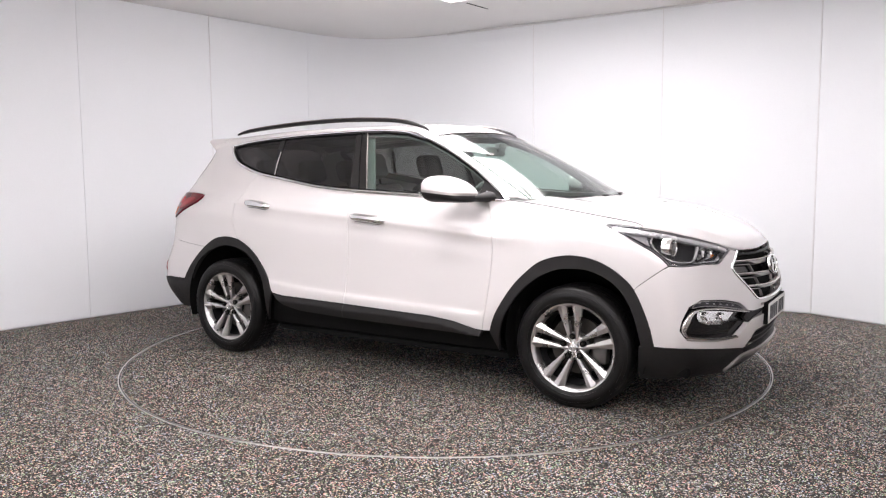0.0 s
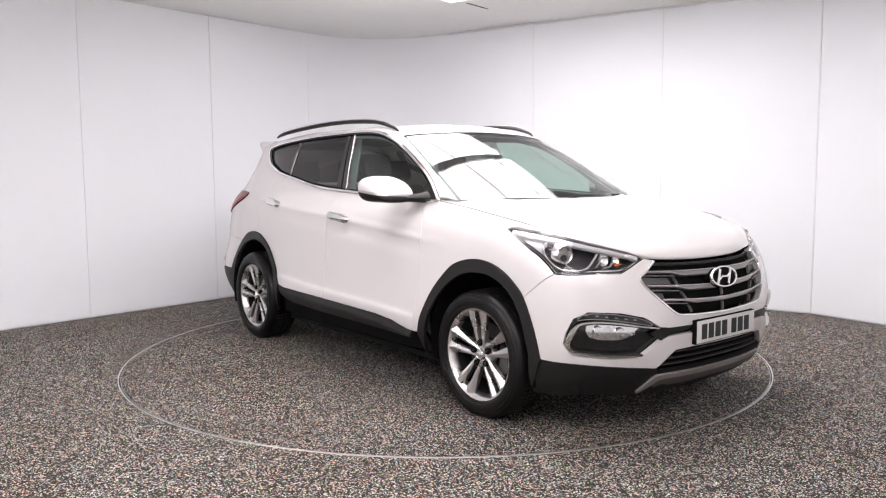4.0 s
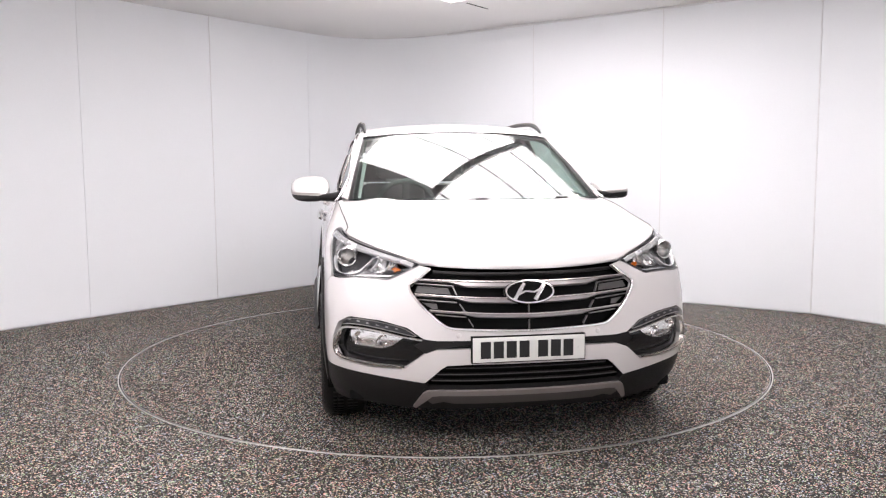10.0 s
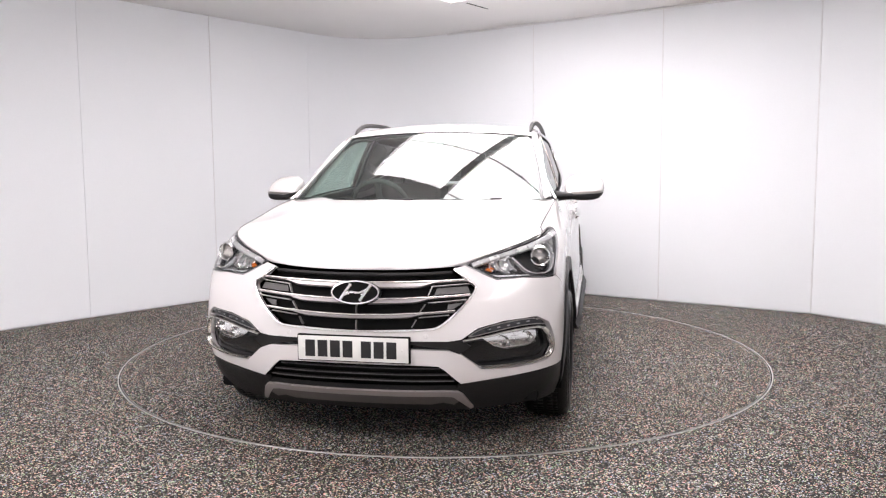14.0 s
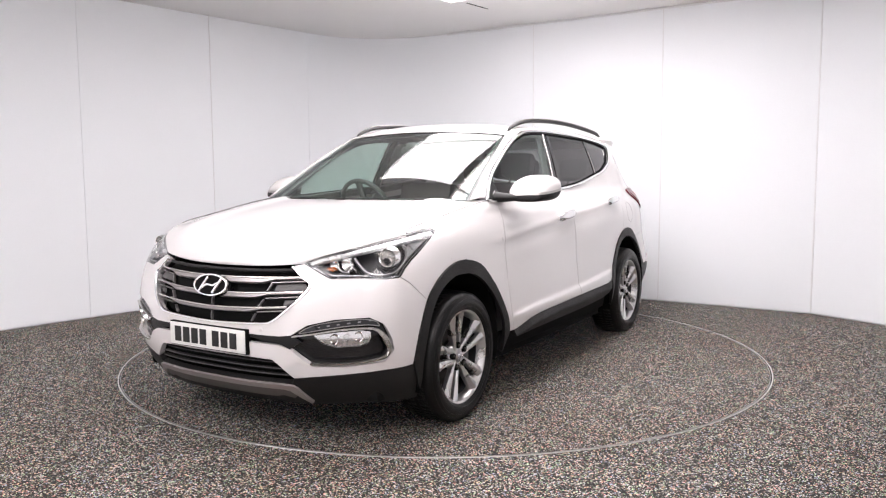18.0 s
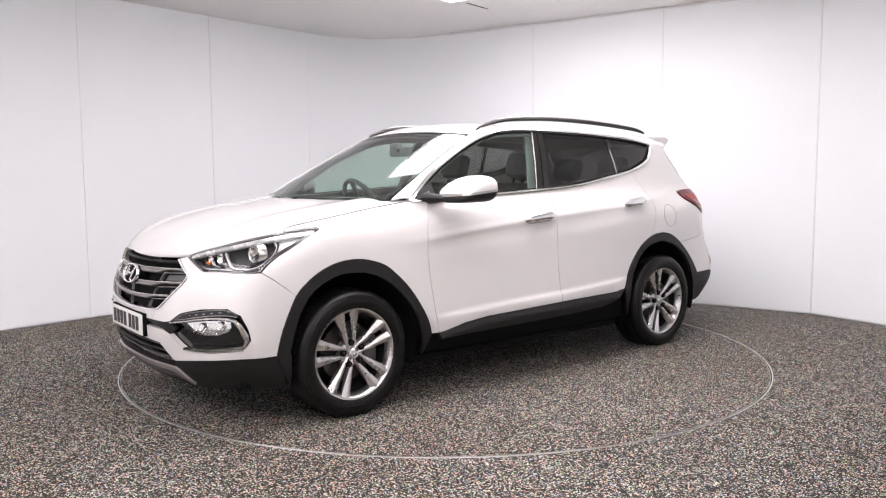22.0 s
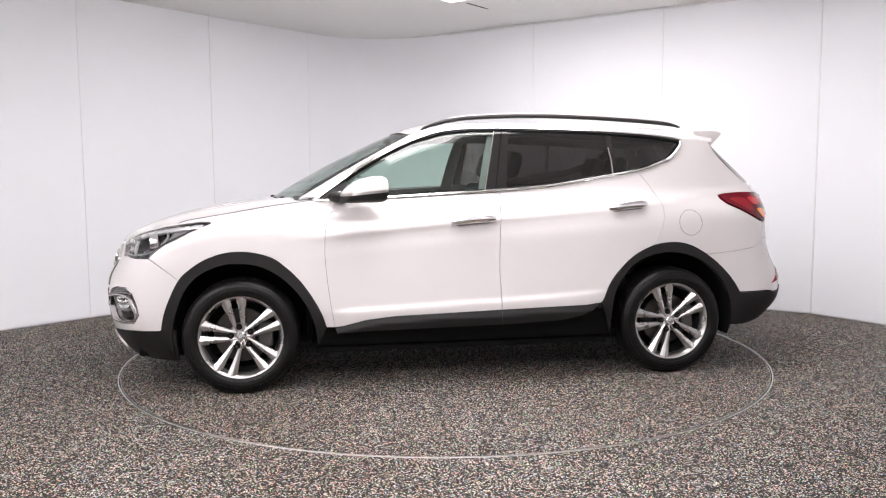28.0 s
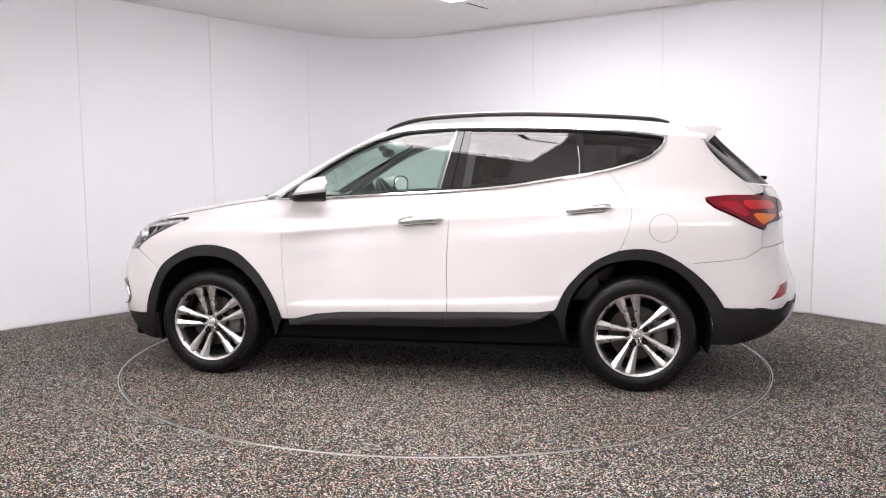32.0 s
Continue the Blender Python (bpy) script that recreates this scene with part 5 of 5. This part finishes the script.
MIRROR = [(0.742, 0.055, 0.010, 1.142), (0.736, 0.078, 0.021, 1.147), (0.719, 0.095, 0.035, 1.157), (0.692, 0.107, 0.049, 1.170), (0.645, 0.115, 0.063, 1.184), (0.590, 0.119, 0.073, 1.194), (0.535, 0.119, 0.079, 1.200), (0.502, 0.117, 0.080, 1.202), (0.490, 0.112, 0.076, 1.202), (0.486, 0.104, 0.068, 1.202), (0.492, 0.100, 0.064, 1.202)]


def mirror_shell(k, low, high, grow, first=0, last=8):
    """The mirror's housing between two heights: rounded sections set behind one another, its outer end swept back."""
    bm = bmesh.new()
    rings = []
    for x, hy, hz, zc in MIRROR[first:last + 1]:
        ring = []
        for i in range(40):
            a = 2 * math.pi * i / 40
            c, n = math.cos(a), math.sin(a)
            y, z = hy * grow * math.copysign(abs(c) ** 0.72, c), hz * grow * math.copysign(abs(n) ** 0.72, n)
            out = 0.5 + 0.5 * y / 0.119
            z *= 1.0 - 0.10 * out * (z > 0)
            ring.append(bm.verts.new((0.562 + 0.86 * (x - 0.487) - 0.08 * out, k * (0.980 + y), zc + z)))
        rings.append(ring)
    for p, q in zip(rings, rings[1:]):
        for i in range(40):
            bm.faces.new((p[i], p[(i + 1) % 40], q[(i + 1) % 40], q[i]))
    if first == 0:
        bm.faces.new(rings[0])
    bmesh.ops.recalc_face_normals(bm, faces=bm.faces)
    for at, keep in ((low, {"clear_inner": True}), (high, {"clear_outer": True})):
        bmesh.ops.bisect_plane(bm, geom=bm.verts[:] + bm.edges[:] + bm.faces[:], plane_co=(0.5, 0, at), plane_no=(0.10, 0, 1), **keep)
    return sharpen(bm, 50)


def build_mirrors():
    for k in (-1, 1):
        mirror = thing_part("door_mirror", "white door mirror with a silver indicator strip and black underside")
        part("cap", mirror_shell(k, 1.198, 1.5, 1.0), PAINT, mirror)
        part("indicator", mirror_shell(k, 1.184, 1.1985, 1.010), SATIN, mirror, "silver indicator strip")
        part("lower_shell", mirror_shell(k, 1.0, 1.1845, 0.99), CLAD, mirror)
        part("mirror_rim", mirror_shell(k, 1.0, 1.5, 0.985, 7, 10), CLAD, mirror)
        glass = part("mirror_glass", lathe([(0.0, 0.0), (0.06, 0.0), (0.062, 0.004)], 28, "x"), CHROME, mirror)
        glass.matrix_basis = Matrix.Translation((0.520, k * 0.980, 1.204)) @ Matrix.Rotation(k * radians(18.6), 4, "Z") @ Matrix.Diagonal((1, 1.62, 1.02, 1))
        part("arm", tube([(0.775, k * 0.800, 1.150), (0.755, k * 0.860, 1.148), (0.72, k * 0.925, 1.148), (0.66, k * 0.97, 1.144)], 0.036, 12, 0.55, [1.7, 1.3, 1.0, 1.0]), CLAD, mirror)


def build_handles(doors_f, doors_r):
    for (x0, z0, x1, z1), pair in (((0.085, 0.996, -0.182, 1.016), doors_f), ((-0.925, 1.066, -1.178, 1.088), doors_r)):
        for k, door in zip((1, -1), pair):
            s = np.linspace(2.8 - x0, 2.8 - x1, 13)
            z = np.linspace(z0, z1, 13) + 0.006 * np.sin(np.linspace(0, math.pi, 13))
            lift = 0.012 + 0.022 * np.sin(np.linspace(0, math.pi, 13)) ** 0.5
            p = skin(s, z)
            p[:, 1] += lift
            p[:, 1] *= k
            part("handle", tube([tuple(q) for q in p], 0.0265, 12, 0.7, [0.6, 0.85] + [1] * 9 + [0.85, 0.7], up=(0, 1, 0)), CHROME, door, "chrome handle")
            # black bar stands in for the floor's dark reflection along the handle's lower edge
            under = [(q[0], q[1] - k * 0.007, q[2] - 0.013) for q in p[1:-1]]
            part("handle_dark_reflection", tube(under, 0.0185, 10, 0.75, [0.6] + [1] * 9 + [0.6], up=(0, 1, 0)), GLOSSBLACK, door)
            cup = [(2.8 - (x0 + x1) / 2 + 0.075 * math.cos(a), (z0 + z1) / 2 - 0.016 + 0.034 * math.sin(a)) for a in np.linspace(0, 2 * math.pi, 25)[:-1]]
            bm = sheet(cup, skin, 0.0012, 0.02, 0.0)
            part("handle_cup", bm if k > 0 else mirrored(bm), PAINT, door)


def wheel_at(x, k, turned):
    wheel = thing_part("wheel", "alloy wheel with five pairs of faceted silver spokes")
    wheel.matrix_basis = Matrix.Translation((x, k * 0.812, 0.3365)) @ Matrix.Rotation(0 if k > 0 else math.pi, 4, "Z") @ Matrix.Rotation(radians(turned), 4, "Y")
    return wheel


# distance from the hub, offset from the pair's middle line, half width, height of the face, thickness
SPOKE = ((0.030, 0.0150, 0.0075, 0.074, 0.026), (0.052, 0.0205, 0.0092, 0.077, 0.030), (0.085, 0.0255, 0.0118, 0.081, 0.034), (0.125, 0.0310, 0.0158, 0.086, 0.036), (0.165, 0.0375, 0.0208, 0.091, 0.036), (0.200, 0.0430, 0.0262, 0.097, 0.034), (0.224, 0.0465, 0.0302, 0.102, 0.03), (0.236, 0.0480, 0.0315, 0.1035, 0.02))


def build_wheel():
    wheel = wheel_at(1.349, 1, 0)
    tyre = [(0.243, -0.105), (0.290, -0.118), (0.322, -0.110), (0.337, -0.095), (0.342, -0.06), (0.343, 0.0), (0.342, 0.060), (0.338, 0.086), (0.327, 0.104), (0.308, 0.116), (0.284, 0.121), (0.266, 0.118), (0.254, 0.111), (0.247, 0.106), (0.240, 0.098)]
    part("tyre", lathe(tyre, 96, "y"), RUBBER, wheel, "black road tyre")
    tread = bmesh.new()
    for k in range(72):
        a = 2 * math.pi * k / 72
        m = Matrix.Rotation(-a, 4, "Y")
        for y0, y1 in ((0.044, 0.062), (0.010, 0.038), (-0.038, -0.010), (-0.062, -0.044)):
            box_into(tread, (0.330, y0, -0.012), (0.3427, y1, 0.011), 0.0, m)
    tagged(part("tread", tread, RUBBER, wheel), kind="stuff")
    for r0, r1, y in ((0.262, 0.265, 0.1170), (0.300, 0.303, 0.1185), (0.318, 0.320, 0.1085)):
        part("sidewall_rib", lathe([(r0, y - 0.004), (r0, y + 0.0015), (r1, y + 0.0012), (r1, y - 0.004)], 96, "y"), RUBBER, wheel)
    rim = [(0.236, -0.10), (0.224, -0.09), (0.216, 0.02), (0.221, 0.066), (0.229, 0.090), (0.237, 0.1005), (0.2415, 0.1035), (0.2455, 0.104), (0.2475, 0.100)]
    part("rim", lathe(rim, 96, "y"), ALLOY, wheel, "silver alloy rim")
    # dark liner over the silver barrel, shade put into its colour
    part("rim_well", lathe([(0.214, -0.095), (0.209, 0.0), (0.214, 0.060)], 64, "y"), SHADEALLOY, wheel)
    part("rim_back", lathe([(0.03, -0.055), (0.12, -0.06), (0.213, -0.07)], 48, "y"), MATTBLACK, wheel)
    part("brake_disc", lathe([(0.06, 0.012), (0.160, 0.012), (0.163, 0.0), (0.160, -0.012), (0.06, -0.012)], 64, "y"), STEEL, wheel)
    part("disc_bell", lathe([(0.0, 0.034), (0.070, 0.034), (0.078, 0.026), (0.080, 0.0)], 40, "y"), SHADEALLOY, wheel)
    part("caliper", box((-0.180, -0.03, -0.075), (-0.095, 0.038, 0.075), 0.015), CALIPER, wheel, "grey brake caliper")
    part("hub_face", lathe([(0.0, 0.070), (0.042, 0.070), (0.066, 0.064), (0.076, 0.052), (0.078, 0.030)], 40, "y"), ALLOY, wheel)
    part("centre_cap", lathe([(0.0, 0.0905), (0.020, 0.0895), (0.028, 0.086), (0.031, 0.078), (0.032, 0.066)], 40, "y"), ALLOY, wheel)
    part("cap_ring", lathe([(0.0225, 0.0893), (0.0245, 0.0905), (0.027, 0.0878)], 32, "y"), CHROME, wheel)
    for sgn in (-1, 1):
        part("cap_shape", box((sgn * 0.0085 - 0.0022, 0.0885, -0.011), (sgn * 0.0085 + 0.0022, 0.0918, 0.011), 0.001, Matrix.Rotation(radians(18), 4, "Y")), CHROME, wheel)
    part("cap_shape", box((-0.0085, 0.0885, -0.002), (0.0085, 0.0918, 0.002), 0.001, Matrix.Rotation(radians(-8), 4, "Y")), CHROME, wheel)
    for i in range(5):
        a0 = radians(80 + 72 * i)
        d, w = Vector((math.cos(a0), 0, math.sin(a0))), Vector((-math.sin(a0), 0, math.cos(a0)))
        for sgn in (-1, 1):
            bm = bmesh.new()
            rings = []
            for r, side, half, y, thick in SPOKE:
                c = d * math.sqrt(r * r - side * side) + w * (side * sgn)
                o = w * sgn         # towards the outer flank of the pair
                # a ridge along the middle, facets falling to both flanks, steep walls below
                ring = [c - o * half * 0.94 + Vector((0, y - thick, 0)), c - o * half + Vector((0, y - 0.34 * half - 0.002, 0)), c - o * half * 0.93 + Vector((0, y - 0.34 * half, 0)), c - o * half * 0.18 + Vector((0, y, 0)), c + o * half * 0.05 + Vector((0, y, 0)), c + o * half * 0.93 + Vector((0, y - 0.50 * half, 0)), c + o * half + Vector((0, y - 0.50 * half - 0.003, 0)), c + o * half * 0.92 + Vector((0, y - thick, 0))]
                rings.append([bm.verts.new(p) for p in ring])
            for p, q in zip(rings, rings[1:]):
                for j in range(8):
                    bm.faces.new((p[j], p[(j + 1) % 8], q[(j + 1) % 8], q[j]))
            bm.faces.new(rings[0])
            bm.faces.new(rings[-1][::-1])
            bmesh.ops.recalc_face_normals(bm, faces=bm.faces)
            part("spoke", sharpen(bm, 14), ALLOY, wheel)
        nut = part("wheel_nut", lathe([(0.0, 0.0905), (0.0065, 0.0895), (0.0092, 0.086), (0.0100, 0.06)], 6, "y"), STEEL, wheel)
        nut.location = d * 0.060
        seat = part("nut_seat", lathe([(0.0, 0.0800), (0.0125, 0.0800), (0.0140, 0.0850), (0.0165, 0.0845), (0.0175, 0.066)], 20, "y"), MATTBLACK, wheel)
        seat.location = nut.location
    part("valve", tube([(0.212, 0.06, 0.03), (0.205, 0.078, 0.029), (0.198, 0.092, 0.028)], 0.005, 8), MATTBLACK, wheel)
    for x, k, turned in ((1.349, -1, -5.0), (-1.342, 1, 5.0), (-1.342, -1, 0.0)):
        m = wheel_at(x, k, turned)
        made = copy_thing(wheel, m.matrix_basis)
        bpy.data.objects.remove(m)
        made.name = "wheel"


def seat(x, y, parent, high=1.0):
    s = thing_part("seat", "dark seat")
    s.parent = parent
    part("cushion", box((x - 0.25, y - 0.25, 0.50), (x + 0.27, y + 0.25, 0.68), 0.05), SEATCLOTH, s)
    m = Matrix.Translation((x - 0.22, y, 0.62)) @ Matrix.Rotation(radians(-16), 4, "Y")
    part("backrest", box((-0.09, -0.24, 0.0), (0.07, 0.24, 0.62 * high), 0.055, m), SEATCLOTH, s)
    part("headrest", box((-0.06, -0.13, 0.66 * high), (0.05, 0.13, 0.66 * high + 0.19), 0.05, m), SEATCLOTH, s)
    for k in (-0.05, 0.05):
        part("headrest_post", box((-0.012, k - 0.006, 0.58 * high), (0.0, k + 0.006, 0.70 * high), 0.0, m), STEEL, s)


def build_cabin():
    inside = car
    # dark inner skins behind the doors and wings, floor pan and bulkheads
    sheet_pair("door_card", X([(0.86, 0.30), (-0.90, 0.30), (-0.90, 0.60), (-1.02, 0.78), (-1.20, 0.88), (-1.85, 0.90), (-1.85, 1.10), (-1.2, 1.20), (-0.2, 1.14), (0.75, 1.10), (1.55, 0.93), (1.60, 0.88), (1.15, 0.88), (0.98, 0.76), (0.88, 0.55)]), CABIN, off=-0.075, lip=0.0, step=0.06)
    for x in (1.349, -1.349):
        def well(x=x):
            bm = bmesh.new()
            rows = []
            for a in np.linspace(-0.35, math.pi + 0.35, 25):
                r = 0.415
                rows.append([bm.verts.new((x + r * math.cos(a), y, 0.362 + r * math.sin(a) * (1.0 if math.sin(a) > 0 else 0.9))) for y in (0.52, 0.90)])
            for a, b in zip(rows, rows[1:]):
                bm.faces.new((a[0], a[1], b[1], b[0]))
            bm.faces.new([r[0] for r in rows])
            return bm
        side_pair("wheel_well", well, MATTBLACK)
    part("floor_pan", box((-1.72, -0.80, 0.22), (1.95, 0.80, 0.28), 0.02), MATTBLACK, car)
    for x0, x1 in ((0.96, 1.70), (-0.92, 0.92)):
        part("underbody", box((x0, -0.82 if x0 < -0.9 and x1 > 0 else -0.50, 0.20), (x1, 0.82 if x0 < -0.9 and x1 > 0 else 0.50, 0.24), 0.01), MATTBLACK, car)
    part("bulkhead", box((0.93, -0.78, 0.28), (0.97, 0.78, 1.08), 0.01), MATTBLACK, car)
    part("nose_backing", box((1.72, -0.72, 0.25), (1.80, 0.72, 0.84), 0.02), MATTBLACK, car)
    part("rear_bulkhead", box((-1.90, -0.72, 0.32), (-1.86, 0.72, 0.95), 0.01), MATTBLACK, car)
    part("boot_cover", box((-1.95, -0.74, 0.93), (-1.30, 0.74, 0.96), 0.01), CABIN, car)
    ts = list(np.linspace(0.43, 0.99, 30))
    lining = [(t, 0.02) for t in ts] + [(0.99, 1.0)] + [(t, 1.0) for t in ts[::-1]]
    side_pair("headlining", lambda: sheet(lining, top_skin, -0.035, 0.04, 0.0), BEIGE)
    ts = list(np.linspace(0.02, 0.98, 40))
    side_pair("pillar_lining", lambda: sheet([(t, -0.92) for t in ts] + [(t, -0.05 + 0.13 * float(np.clip((0.40 - t) / 0.1, 0, 1))) for t in ts[::-1]], top_skin, -0.04, 0.04, 0.0), BEIGE)
    dash = part("dashboard", box((0.52, -0.72, 0.82), (1.04, 0.72, 1.075), 0.06), DASH, car, "grey dashboard")
    part("dash_hood", box((0.50, -0.58, 1.05), (0.78, -0.16, 1.125), 0.035), DASH, dash)
    part("screen_unit", box((0.50, -0.14, 0.98), (0.56, 0.14, 1.10), 0.02), GLOSSBLACK, dash)
    # steering wheel on the car's right
    m = Matrix.Translation((0.46, -0.37, 1.075)) @ Matrix.Rotation(radians(-62), 4, "Y")
    bm = lathe([(0.190 + 0.016 * math.cos(a), 0.016 * math.sin(a)) for a in np.linspace(0, 2 * math.pi, 13)[:-1]], 40, "z", True)
    wheel = part("steering_wheel", bm, CABIN, car, "dark steering wheel")
    wheel.matrix_basis = m
    part("wheel_boss", lathe([(0.0, 0.02), (0.06, 0.016), (0.075, -0.02), (0.05, -0.06)], 28, "z"), CABIN, wheel)
    for a in (0.0, math.pi, -math.pi / 2):
        part("wheel_spoke", box((0.06, -0.022, -0.012), (0.185, 0.022, 0.010), 0.006, Matrix.Rotation(a + math.pi / 2, 4, "Z")), CABIN, wheel)
    seat(0.02, 0.37, car)
    seat(0.02, -0.37, car)
    for y in (0.46, 0.0, -0.46):
        seat(-0.88, y, car, 0.95)
    part("console", box((-0.2, -0.11, 0.45), (0.55, 0.11, 0.72), 0.04), CABIN, car)
    mirror = part("inside_mirror", box((0.36, -0.12, 1.405), (0.40, 0.12, 1.470), 0.018), MIRRORGREY, car, "grey interior mirror")
    part("mirror_stem", tube([(0.39, 0, 1.44), (0.42, 0, 1.475), (0.43, 0, 1.495)], 0.014, 8), MATTBLACK, mirror)
    part("sensor_box", box((0.40, -0.05, 1.455), (0.445, 0.05, 1.495), 0.012), MIRRORGREY, mirror)


doors_f, doors_r = build_flanks()
build_nose()
build_headlamps()
build_tail()
build_top()
build_windows()
build_mirrors()
build_handles(doors_f, doors_r)
build_wheel()
build_cabin()


# ---- what moves: the turntable and the car on it turn together ----
HEADING = [(0, -32.24), (2, -41.67), (4, -51.28), (6, -61.05), (8, -70.96), (10, -80.97), (12, -91.05), (14, -101.16), (16, -111.25), (18, -121.29), (20, -131.25), (22, -141.13), (24, -150.93), (26, -160.69), (28, -170.45), (30, -180.32), (32, -190.41)]
OFFSET = Vector((0.0244, 0.0309, 0.0))     # the car stands a little off the turntable's middle


def motions():
    rows_table, rows_car = [], []
    for t, degrees in HEADING:
        turn = pose(0, 0, 0, 0, 0, degrees)
        rows_table.append((t, turn))
        rows_car.append((t, turn @ Matrix.Translation(OFFSET)))
    walk(table, rows_table)
    walk(car, rows_car)


motions()
